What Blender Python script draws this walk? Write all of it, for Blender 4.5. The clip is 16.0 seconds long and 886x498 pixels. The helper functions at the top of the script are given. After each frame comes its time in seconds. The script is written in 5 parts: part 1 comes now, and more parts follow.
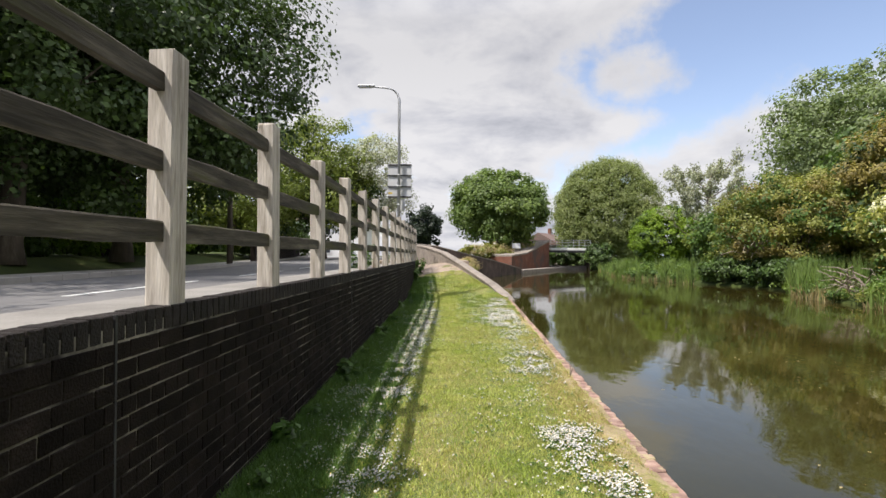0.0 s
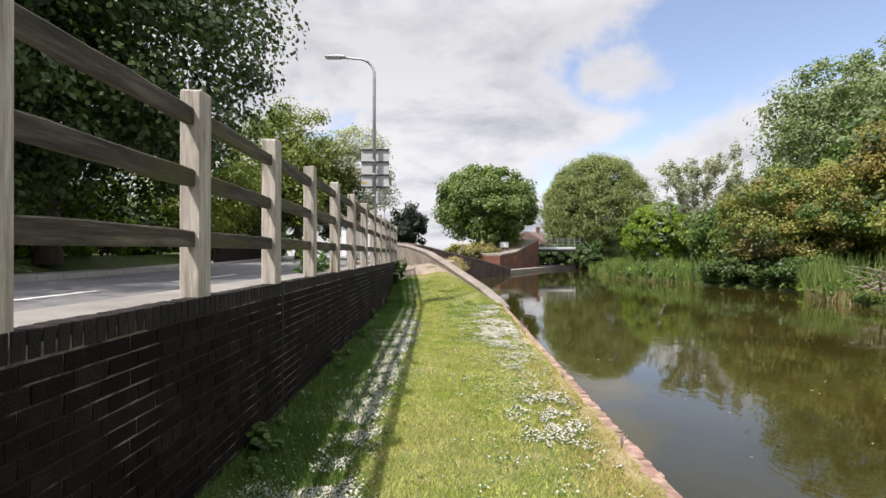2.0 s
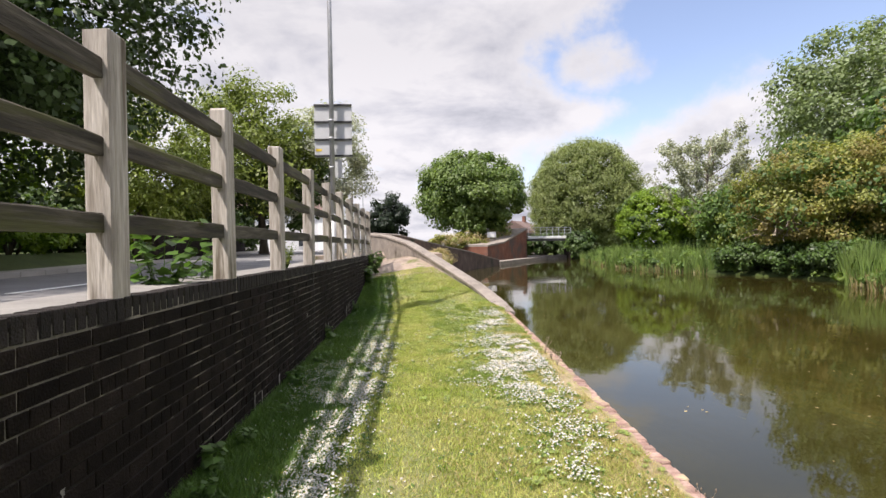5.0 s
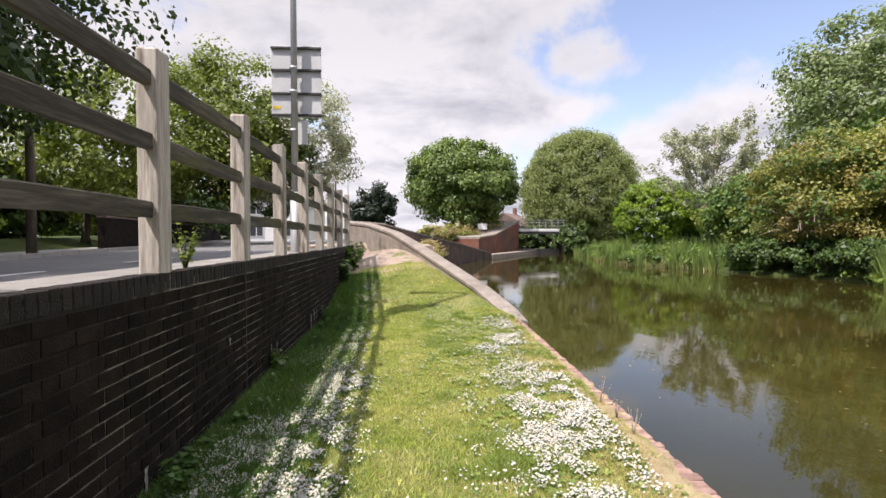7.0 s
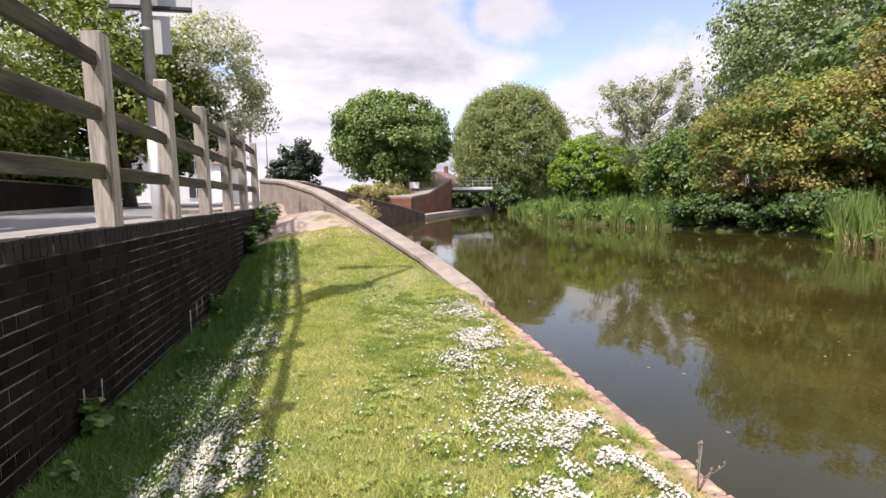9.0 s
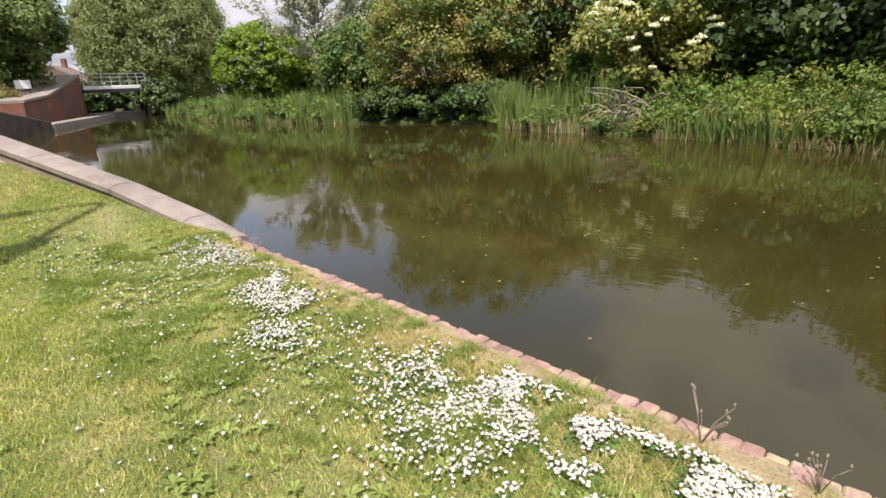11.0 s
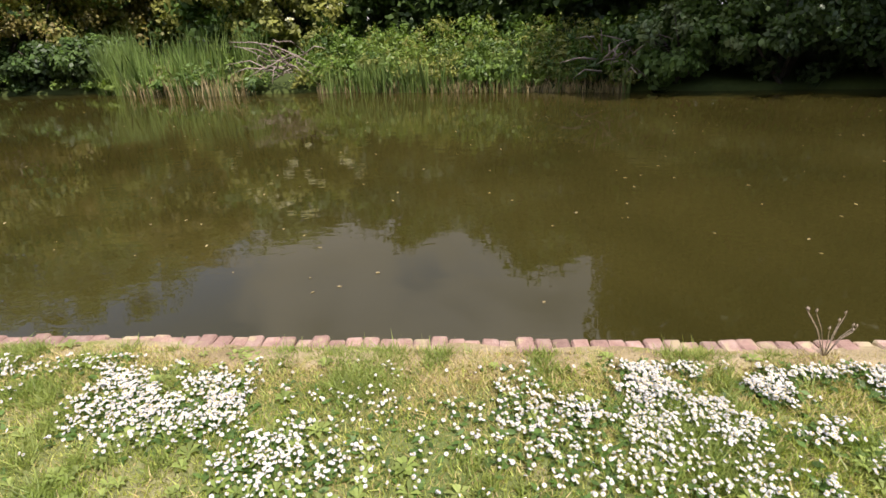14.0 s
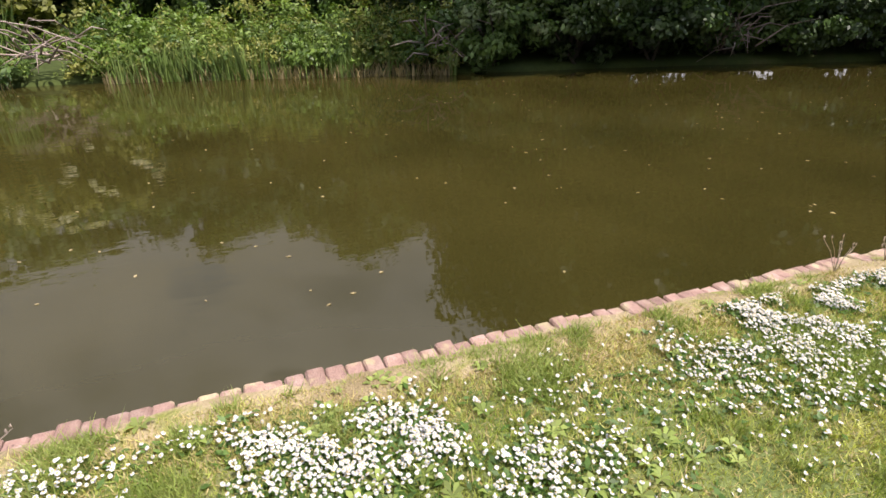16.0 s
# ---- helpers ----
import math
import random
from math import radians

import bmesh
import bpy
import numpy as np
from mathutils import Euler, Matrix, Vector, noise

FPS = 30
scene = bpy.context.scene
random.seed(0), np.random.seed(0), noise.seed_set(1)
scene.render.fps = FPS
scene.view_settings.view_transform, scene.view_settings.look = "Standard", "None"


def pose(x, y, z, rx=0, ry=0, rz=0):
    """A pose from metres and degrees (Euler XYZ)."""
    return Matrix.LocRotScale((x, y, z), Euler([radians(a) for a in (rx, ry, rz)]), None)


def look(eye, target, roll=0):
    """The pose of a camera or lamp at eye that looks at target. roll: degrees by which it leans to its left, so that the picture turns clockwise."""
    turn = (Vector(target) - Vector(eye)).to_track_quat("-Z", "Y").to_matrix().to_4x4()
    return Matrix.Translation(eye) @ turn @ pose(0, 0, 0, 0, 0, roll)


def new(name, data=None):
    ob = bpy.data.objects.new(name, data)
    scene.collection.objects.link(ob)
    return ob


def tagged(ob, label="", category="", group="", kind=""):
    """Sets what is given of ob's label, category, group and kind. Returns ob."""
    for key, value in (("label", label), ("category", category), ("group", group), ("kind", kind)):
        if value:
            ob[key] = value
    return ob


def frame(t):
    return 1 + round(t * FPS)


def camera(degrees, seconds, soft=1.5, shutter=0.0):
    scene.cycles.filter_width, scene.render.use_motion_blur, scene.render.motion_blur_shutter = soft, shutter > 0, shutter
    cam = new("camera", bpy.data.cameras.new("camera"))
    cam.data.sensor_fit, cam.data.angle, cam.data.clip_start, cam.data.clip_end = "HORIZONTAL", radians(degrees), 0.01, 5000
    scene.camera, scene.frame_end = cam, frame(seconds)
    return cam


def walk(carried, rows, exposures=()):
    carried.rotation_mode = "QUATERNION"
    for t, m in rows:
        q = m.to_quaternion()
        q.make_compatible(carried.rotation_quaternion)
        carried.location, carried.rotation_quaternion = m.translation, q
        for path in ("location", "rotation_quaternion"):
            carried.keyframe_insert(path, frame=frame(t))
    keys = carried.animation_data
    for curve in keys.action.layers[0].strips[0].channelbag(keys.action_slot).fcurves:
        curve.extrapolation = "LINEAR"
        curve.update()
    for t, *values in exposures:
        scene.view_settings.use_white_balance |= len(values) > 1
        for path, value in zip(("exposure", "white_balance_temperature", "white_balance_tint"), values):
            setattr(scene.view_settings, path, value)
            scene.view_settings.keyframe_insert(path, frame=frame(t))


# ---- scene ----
cam = camera(79.6, 16.0)
PATH = [
    (0, (0.254, -0.235, 1.482), (0.234, 1.765, 1.505), 0.2),
    (0.5, (0.246, 0.412, 1.475), (0.235, 2.412, 1.489), -0.2),
    (1, (0.262, 1.024, 1.491), (0.269, 3.024, 1.477), -0.4),
    (1.5, (0.256, 1.625, 1.514), (0.291, 3.625, 1.525), -0.1),
    (2, (0.314, 2.216, 1.494), (0.346, 4.216, 1.515), -0.0),
    (2.5, (0.315, 2.864, 1.457), (0.403, 4.862, 1.484), -0.2),
    (3, (0.364, 3.517, 1.437), (0.446, 5.516, 1.449), -0.5),
    (3.5, (0.363, 4.161, 1.431), (0.445, 6.159, 1.442), -0.9),
    (3.7, (0.368, 4.406, 1.442), (0.447, 6.405, 1.439), -1.4),
    (5.8, (0.354, 6.817, 1.475), (0.471, 8.813, 1.458), -0.5),
    (6, (0.331, 7.075, 1.485), (0.457, 9.071, 1.455), -0.5),
    (6.5, (0.338, 7.728, 1.461), (0.459, 9.724, 1.422), -0.4),
    (7, (0.349, 8.413, 1.437), (0.491, 10.408, 1.396), -0.2),
    (7.5, (0.412, 9.035, 1.438), (0.555, 11.029, 1.375), -0.2),
    (8, (0.434, 9.662, 1.422), (0.593, 11.654, 1.336), 0.1),
    (8.5, (0.42, 10.235, 1.42), (0.674, 12.215, 1.287), -0.2),
    (9, (0.399, 10.803, 1.402), (0.799, 12.753, 1.208), -1.0),
    (9.5, (0.291, 11.317, 1.398), (1.049, 13.142, 1.088), -2.0),
    (9.7, (0.255, 11.484, 1.396), (1.095, 13.262, 1.031), -2.2),
    (11.8, (0.009, 12.87, 1.44), (1.617, 13.855, 0.775), -2.5),
    (12, (0.012, 13.01, 1.432), (1.666, 13.911, 0.759), -2.6),
    (12.5, (0.014, 13.355, 1.429), (1.751, 14.048, 0.719), -3.3),
    (13, (0.067, 13.711, 1.419), (1.84, 14.228, 0.652), -3.8),
    (13.5, (0.042, 14.067, 1.42), (1.857, 14.386, 0.643), -3.2),
    (14, (0.028, 14.423, 1.429), (1.859, 14.532, 0.633), -2.8),
    (14.5, (0.106, 14.807, 1.43), (1.925, 14.723, 0.602), -2.0),
    (15, (0.146, 15.171, 1.424), (1.945, 14.899, 0.594), -1.2),
    (15.5, (0.234, 15.548, 1.425), (1.987, 15.09, 0.579), -0.7),
    (16, (0.373, 15.91, 1.447), (2.055, 15.26, 0.581), -0.9),
]
walk(cam, [(t, look(eye, target, roll)) for t, eye, target, roll in PATH], [(0.0, 0.36, 6420, 13), (3.5, 0.52, 6420, 16), (7.0, 0.55, 6450, 19), (9.5, 0.66, 6450, 22), (12.0, 0.38, 6450, 20), (14.0, 0.46, 6450, 20), (16.0, 0.60, 6400, 20)])

# ---- world, sun, exposure ----
SUN = Vector((0.47, 0.38, -1.0)).normalized()          # the way the sunlight goes
SUN_EL, SUN_AZ = math.asin(-SUN.z), math.atan2(-SUN.x, -SUN.y)


def nodes_of(owner):
    owner.use_nodes = True
    tree = owner.node_tree
    tree.nodes.clear()

    def add(kind, **kw):
        n = tree.nodes.new(kind)
        for k, v in kw.items():
            if k == "ins":
                for name, val in v.items():
                    if isinstance(val, bpy.types.NodeSocket):
                        tree.links.new(val, n.inputs[name])
                    else:
                        n.inputs[name].default_value = val
            else:
                setattr(n, k, v)
        return n
    return tree, add


def math_node(add, op, a, b=0.0, c=0.0):
    n = add("ShaderNodeMath", operation=op)
    for i, v in enumerate((a, b, c)):
        if isinstance(v, bpy.types.NodeSocket):
            n.id_data.links.new(v, n.inputs[i])
        else:
            n.inputs[i].default_value = v
    return n.outputs[0]


def ramp_node(add, fac, stops):
    n = add("ShaderNodeValToRGB", ins={"Fac": fac})
    el = n.color_ramp.elements
    el[0].position, el[0].color = stops[0][0], (*stops[0][1], 1)
    el[1].position, el[1].color = stops[-1][0], (*stops[-1][1], 1)
    for p, c in stops[1:-1]:
        e = el.new(p)
        e.color = (*c, 1)
    return n.outputs["Color"]


def mix_node(add, fac, a, b, mode="MIX"):
    n = add("ShaderNodeMix", data_type="RGBA", blend_type=mode)
    for i, v in ((0, fac), (6, a), (7, b)):
        if isinstance(v, bpy.types.NodeSocket):
            n.id_data.links.new(v, n.inputs[i])
        else:
            n.inputs[i].default_value = v if i == 0 else (*v, 1)
    return n.outputs[2]


def dark_rgb(add, v):
    return add("ShaderNodeCombineColor", ins={0: v, 1: v, 2: v}).outputs[0]


world = bpy.data.worlds.new("sky")
scene.world = world
tree, add = nodes_of(world)
sky = add("ShaderNodeTexSky", sky_type="NISHITA", sun_disc=False, sun_elevation=SUN_EL, sun_rotation=SUN_AZ, altitude=100, air_density=1.0, dust_density=0.6, ozone_density=2.0)
co = add("ShaderNodeTexCoord").outputs["Generated"]
sep = add("ShaderNodeSeparateXYZ", ins={"Vector": co})
az = math_node(add, "MULTIPLY", math_node(add, "ARCTAN2", sep.outputs["X"], sep.outputs["Y"]), 57.3)
el = math_node(add, "MULTIPLY", math_node(add, "ARCSINE", sep.outputs["Z"]), 57.3)
# flatten the dome into a cloud deck, so that clouds shrink towards the horizon
zz = math_node(add, "ADD", math_node(add, "MAXIMUM", sep.outputs["Z"], 0.0), 0.22)
deck = add("ShaderNodeCombineXYZ", ins={"X": math_node(add, "DIVIDE", sep.outputs["X"], zz), "Y": math_node(add, "DIVIDE", sep.outputs["Y"], zz), "Z": 1.7}).outputs[0]
big = add("ShaderNodeTexNoise", ins={"Vector": deck, "Scale": 1.5, "Detail": 6.0, "Roughness": 0.55, "Distortion": 0.3}).outputs["Fac"]
billow = add("ShaderNodeTexNoise", ins={"Vector": co, "Scale": 8.0, "Detail": 8.0, "Roughness": 0.55}).outputs["Fac"]
wisp = add("ShaderNodeTexNoise", ins={"Vector": co, "Scale": 22.0, "Detail": 6.0, "Roughness": 0.6}).outputs["Fac"]
wobble = math_node(add, "ADD", math_node(add, "MULTIPLY", math_node(add, "SUBTRACT", billow, 0.5), 13.0), math_node(add, "MULTIPLY", math_node(add, "SUBTRACT", wisp, 0.5), 9.0))
# the open blue: right of the great cloud, whose flank bulges out at 13 degrees up, and above the bank that climbs to the right
bulge = math_node(add, "EXPONENT", math_node(add, "MULTIPLY", math_node(add, "POWER", math_node(add, "DIVIDE", math_node(add, "SUBTRACT", el, 13.2), 2.0), 2.0), -1.0))
edge = math_node(add, "MULTIPLY_ADD", bulge, 7.0, 13.5)
edge = math_node(add, "ADD", edge, math_node(add, "MULTIPLY", math_node(add, "MAXIMUM", math_node(add, "SUBTRACT", el, 19.0), 0.0), 1.4))
edge = math_node(add, "SUBTRACT", edge, math_node(add, "MULTIPLY", math_node(add, "MAXIMUM", math_node(add, "SUBTRACT", 9.5, el), 0.0), 0.9))
right = math_node(add, "SUBTRACT", az, edge)
over = math_node(add, "SUBTRACT", el, math_node(add, "MULTIPLY_ADD", az, 0.29, 3.6))
before = math_node(add, "SUBTRACT", 66.0, az)
blue = math_node(add, "MINIMUM", math_node(add, "MINIMUM", math_node(add, "MULTIPLY", over, 1.8), right), before)
# a small puff within the blue
pu = math_node(add, "POWER", math_node(add, "DIVIDE", math_node(add, "SUBTRACT", az, 18.8), 3.6), 2.0)
pv = math_node(add, "POWER", math_node(add, "DIVIDE", math_node(add, "SUBTRACT", el, 17.7), 2.0), 2.0)
puff = math_node(add, "MULTIPLY", math_node(add, "SUBTRACT", math_node(add, "ADD", pu, pv), 1.0), 2.6)
blue = math_node(add, "MINIMUM", blue, puff)
blue = math_node(add, "ADD", blue, wobble)
gaps = math_node(add, "SUBTRACT", math_node(add, "MULTIPLY", big, 60.0), 37.5)
blue = math_node(add, "MAXIMUM", blue, gaps)
# the sun shines through a wide clearing behind the walker
dot = add("ShaderNodeVectorMath", operation="DOT_PRODUCT", ins={0: co, 1: -SUN}).outputs["Value"]
clearing = math_node(add, "ADD", math_node(add, "MULTIPLY", math_node(add, "SUBTRACT", dot, 0.66), 50.0), wobble)
blue = math_node(add, "MAXIMUM", blue, clearing)
clear = add("ShaderNodeMapRange", interpolation_type="SMOOTHSTEP", ins={"Value": blue, "From Min": -2.2, "From Max": 4.6, "To Max": 0.9}).outputs[0]
body = add("ShaderNodeTexNoise", ins={"Vector": deck, "Scale": 2.6, "Detail": 8.0, "Roughness": 0.58, "Distortion": 0.25}).outputs["Fac"]
cloud = ramp_node(add, body, [(0.30, (0.52, 0.545, 0.60)), (0.45, (0.76, 0.775, 0.82)), (0.60, (1.0, 1.0, 1.0))])
rim = add("ShaderNodeMapRange", interpolation_type="SMOOTHSTEP", ins={"Value": blue, "From Min": -8.0, "From Max": 0.0, "To Max": 0.75}).outputs[0]
cloud = mix_node(add, rim, cloud, (1.0, 1.0, 1.0))
sky_c = mix_node(add, 1.0, sky.outputs[0], (0.178, 0.162, 0.155), "MULTIPLY")
low_deck = add("ShaderNodeMapRange", ins={"Value": el, "From Min": 12.0, "From Max": 21.0, "To Min": 0.65, "To Max": 0.57}).outputs[0]
high_deck = add("ShaderNodeMapRange", ins={"Value": el, "From Min": 24.0, "From Max": 43.0, "To Min": 0.0, "To Max": 0.92}).outputs[0]
cl = mix_node(add, 1.0, cloud, dark_rgb(add, math_node(add, "ADD", low_deck, high_deck)), "MULTIPLY")
both = mix_node(add, clear, cl, sky_c)
back = add("ShaderNodeBackground", ins={"Color": both, "Strength": 1.0})
tree.links.new(back.outputs[0], add("ShaderNodeOutputWorld").inputs[0])

sun = new("sun", bpy.data.lights.new("sun", "SUN"))
sun.data.energy, sun.data.angle, sun.data.color = 5.0, radians(0.6), (1.0, 0.94, 0.84)
sun.matrix_world = look((-20, -20, 40), Vector((-20, -20, 40)) + SUN)

# ---- materials ----


def material(name, stops, scale=4.0, rough=0.8, fine_scale=60.0, fine=0.25, bump=0.3, bump_scale=None, stretch=(1, 1, 1),
             stain=None, stain_scale=0.8, stain_at=(0.55, 0.7), metal=0.0, vary=0.0, island=False, spec=0.3, translucent=0.0, dist=0.02):
    """A procedural surface: colour stops over a broad noise, fine grain, stains with a shape of their own, relief."""
    m = bpy.data.materials.new(name)
    tree, add = nodes_of(m)
    co = add("ShaderNodeNewGeometry").outputs["Position"] if not island or scale < 3 else add("ShaderNodeTexCoord").outputs["Object"]
    mp = add("ShaderNodeMapping", ins={"Vector": co, "Scale": stretch}).outputs[0]
    broad = add("ShaderNodeTexNoise", ins={"Vector": mp, "Scale": scale, "Detail": 4.0, "Roughness": 0.6}).outputs["Fac"]
    grain = add("ShaderNodeTexNoise", ins={"Vector": mp, "Scale": fine_scale, "Detail": 3.0, "Roughness": 0.6}).outputs["Fac"]
    col = ramp_node(add, broad, stops)
    dark = math_node(add, "MULTIPLY_ADD", grain, fine * 2, 1.0 - fine)
    col = mix_node(add, 1.0, col, dark_rgb(add, dark), "MULTIPLY")
    if stain:
        st = add("ShaderNodeTexNoise", ins={"Vector": mp, "Scale": stain_scale, "Detail": 5.0, "Roughness": 0.65, "Distortion": 0.4}).outputs["Fac"]
        f = add("ShaderNodeMapRange", interpolation_type="SMOOTHSTEP", ins={"Value": st, "From Min": stain_at[0], "From Max": stain_at[1]}).outputs[0]
        col = mix_node(add, f, col, stain)
    if vary:
        r = add("ShaderNodeNewGeometry").outputs["Random Per Island"] if island else add("ShaderNodeObjectInfo").outputs["Random"]
        v = math_node(add, "MULTIPLY_ADD", r, vary * 2, 1.0 - vary)
        col = mix_node(add, 1.0, col, dark_rgb(add, v), "MULTIPLY")
    p = add("ShaderNodeBsdfPrincipled", ins={"Base Color": col, "Roughness": rough, "Metallic": metal, "Specular IOR Level": spec})
    if bump:
        tree.links.new(add("ShaderNodeBump", ins={"Height": add("ShaderNodeTexNoise", ins={"Vector": mp, "Scale": bump_scale or fine_scale, "Detail": 4.0}).outputs["Fac"], "Strength": bump, "Distance": dist}).outputs[0], p.inputs["Normal"])
    out = p.outputs[0]
    if translucent:
        tl = add("ShaderNodeBsdfTranslucent", ins={"Color": mix_node(add, 1.0, col, (1.5, 1.6, 0.7), "MULTIPLY")})
        out = add("ShaderNodeMixShader", ins={"Fac": translucent}).outputs[0]
        out.node.id_data.links.new(p.outputs[0], out.node.inputs[1])
        out.node.id_data.links.new(tl.outputs[0], out.node.inputs[2])
    tree.links.new(out, add("ShaderNodeOutputMaterial").inputs[0])
    return m


def leaves(name, a, b, vary=0.35, rough=0.5, tr=0.3, scale=0.5):
    return material(name, [(0.35, a), (0.65, b)], scale=scale, rough=rough, fine=0.1, fine_scale=3.0, bump=0, vary=vary, island=True, translucent=tr, spec=0.35)


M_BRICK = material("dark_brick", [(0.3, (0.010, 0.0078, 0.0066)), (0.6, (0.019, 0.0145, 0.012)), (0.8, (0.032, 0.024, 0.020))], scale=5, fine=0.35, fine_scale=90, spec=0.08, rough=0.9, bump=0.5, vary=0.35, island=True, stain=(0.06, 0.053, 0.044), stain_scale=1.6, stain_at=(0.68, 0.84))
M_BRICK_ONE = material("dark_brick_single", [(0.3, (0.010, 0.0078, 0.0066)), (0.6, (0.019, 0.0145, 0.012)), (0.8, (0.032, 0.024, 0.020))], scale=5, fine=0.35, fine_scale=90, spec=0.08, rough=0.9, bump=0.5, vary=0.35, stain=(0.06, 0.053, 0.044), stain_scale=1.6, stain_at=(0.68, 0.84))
M_MORTAR = material("mortar", [(0.35, (0.10, 0.092, 0.074)), (0.65, (0.29, 0.265, 0.215))], scale=4.0, fine=0.5, fine_scale=25, rough=0.95, stain=(0.022, 0.019, 0.016), stain_scale=1.5, stain_at=(0.41, 0.54))
M_RED = material("red_brick", [(0.3, (0.13, 0.055, 0.036)), (0.6, (0.20, 0.088, 0.056)), (0.8, (0.27, 0.16, 0.115))], scale=1.2, fine=0.3, fine_scale=14, rough=0.9, stain=(0.09, 0.07, 0.06), stain_scale=0.35, stain_at=(0.5, 0.7))
# Weathered brick with wall shade mixed into its colour.
M_SHADE_BRICK = material("weathered_shaded_brick", [(0.3, (0.07, 0.05, 0.042)), (0.6, (0.12, 0.085, 0.07)), (0.8, (0.17, 0.13, 0.11))], scale=1.5, fine=0.3, fine_scale=18, rough=0.9, stain=(0.03, 0.035, 0.025), stain_scale=0.5, stain_at=(0.5, 0.66))
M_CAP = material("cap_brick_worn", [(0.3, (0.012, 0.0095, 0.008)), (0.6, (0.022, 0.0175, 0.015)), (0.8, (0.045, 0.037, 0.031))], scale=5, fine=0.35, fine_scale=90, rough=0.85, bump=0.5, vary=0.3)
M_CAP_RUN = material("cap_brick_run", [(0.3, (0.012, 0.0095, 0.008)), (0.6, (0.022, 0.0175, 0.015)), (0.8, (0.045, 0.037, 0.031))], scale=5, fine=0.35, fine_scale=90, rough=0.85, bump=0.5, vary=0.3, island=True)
M_SOIL = material("dry_edge_soil", [(0.3, (0.22, 0.17, 0.09)), (0.5, (0.31, 0.25, 0.14)), (0.7, (0.40, 0.33, 0.2))], scale=3.5, fine=0.3, fine_scale=60, rough=0.95, bump=0.9, dist=0.02, stain=(0.20, 0.21, 0.05), stain_scale=4, stain_at=(0.5, 0.64))
M_COPE = material("coping_brick", [(0.28, (0.21, 0.13, 0.105)), (0.5, (0.31, 0.20, 0.16)), (0.72, (0.42, 0.31, 0.255))], scale=9, fine=0.25, fine_scale=120, rough=0.9, bump=0.6, vary=0.22, stain=(0.40, 0.33, 0.2), stain_scale=5, stain_at=(0.52, 0.64))
M_COPE_JOIN = material("coping_brick_run", [(0.28, (0.21, 0.13, 0.105)), (0.5, (0.31, 0.20, 0.16)), (0.72, (0.42, 0.31, 0.255))], scale=9, fine=0.25, fine_scale=120, rough=0.9, bump=0.6, vary=0.22, island=True, stain=(0.40, 0.33, 0.2), stain_scale=5, stain_at=(0.52, 0.64))
M_STONE = material("coping_stone", [(0.3, (0.19, 0.165, 0.14)), (0.55, (0.26, 0.225, 0.19)), (0.75, (0.33, 0.29, 0.25))], scale=3, fine=0.25, fine_scale=50, rough=0.9, bump=0.5, stain=(0.17, 0.15, 0.12), stain_scale=1.4, stain_at=(0.55, 0.72))
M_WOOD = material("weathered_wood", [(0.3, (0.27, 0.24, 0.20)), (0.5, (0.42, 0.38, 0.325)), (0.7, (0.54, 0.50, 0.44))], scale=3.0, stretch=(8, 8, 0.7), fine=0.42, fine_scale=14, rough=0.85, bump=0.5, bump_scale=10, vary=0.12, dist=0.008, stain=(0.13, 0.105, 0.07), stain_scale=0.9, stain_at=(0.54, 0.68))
# Mossy rail timber, darkened beyond the posts for its shaded canal side.
M_RAIL = material("weathered_shaded_rail_wood", [(0.3, (0.030, 0.026, 0.019)), (0.5, (0.066, 0.057, 0.042)), (0.72, (0.16, 0.14, 0.105))], scale=2.5, stretch=(8, 0.7, 8), fine=0.3, fine_scale=16, rough=0.85, bump=0.5, bump_scale=10, vary=0.2, dist=0.008, stain=(0.085, 0.085, 0.032), stain_scale=0.9, stain_at=(0.5, 0.66))
M_LAWN = material("lawn_soil", [(0.3, (0.085, 0.125, 0.03)), (0.5, (0.15, 0.18, 0.055)), (0.7, (0.25, 0.23, 0.11))], scale=1.7, fine=0.35, fine_scale=40, rough=0.95, bump=0.8, bump_scale=60, dist=0.03, stain=(0.34, 0.285, 0.16), stain_scale=2.3, stain_at=(0.58, 0.75))
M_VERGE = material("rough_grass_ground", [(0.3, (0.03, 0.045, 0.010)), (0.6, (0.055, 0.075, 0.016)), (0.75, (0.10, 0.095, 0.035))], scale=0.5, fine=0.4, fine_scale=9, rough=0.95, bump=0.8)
M_PATH = material("path_dirt", [(0.3, (0.26, 0.20, 0.15)), (0.6, (0.36, 0.29, 0.23)), (0.8, (0.42, 0.35, 0.28))], scale=2, fine=0.25, fine_scale=50, rough=0.95, bump=0.6, stain=(0.14, 0.15, 0.05), stain_scale=1.4, stain_at=(0.56, 0.7))
M_ROAD = material("asphalt", [(0.3, (0.13, 0.128, 0.128)), (0.7, (0.19, 0.186, 0.182))], scale=0.8, fine=0.35, fine_scale=120, rough=0.85, bump=0.5, stain=(0.16, 0.155, 0.15), stain_scale=0.4, stain_at=(0.55, 0.75))
M_PAVE = material("pavement_concrete", [(0.3, (0.24, 0.23, 0.21)), (0.7, (0.33, 0.31, 0.285))], scale=1.0, fine=0.25, fine_scale=40, rough=0.9)
M_STRIP = material("worn_concrete_strip", [(0.3, (0.20, 0.19, 0.175)), (0.7, (0.30, 0.285, 0.26))], scale=2.0, fine=0.35, fine_scale=70, rough=0.92, bump=0.5, stain=(0.12, 0.11, 0.09), stain_scale=1.5, stain_at=(0.58, 0.74))
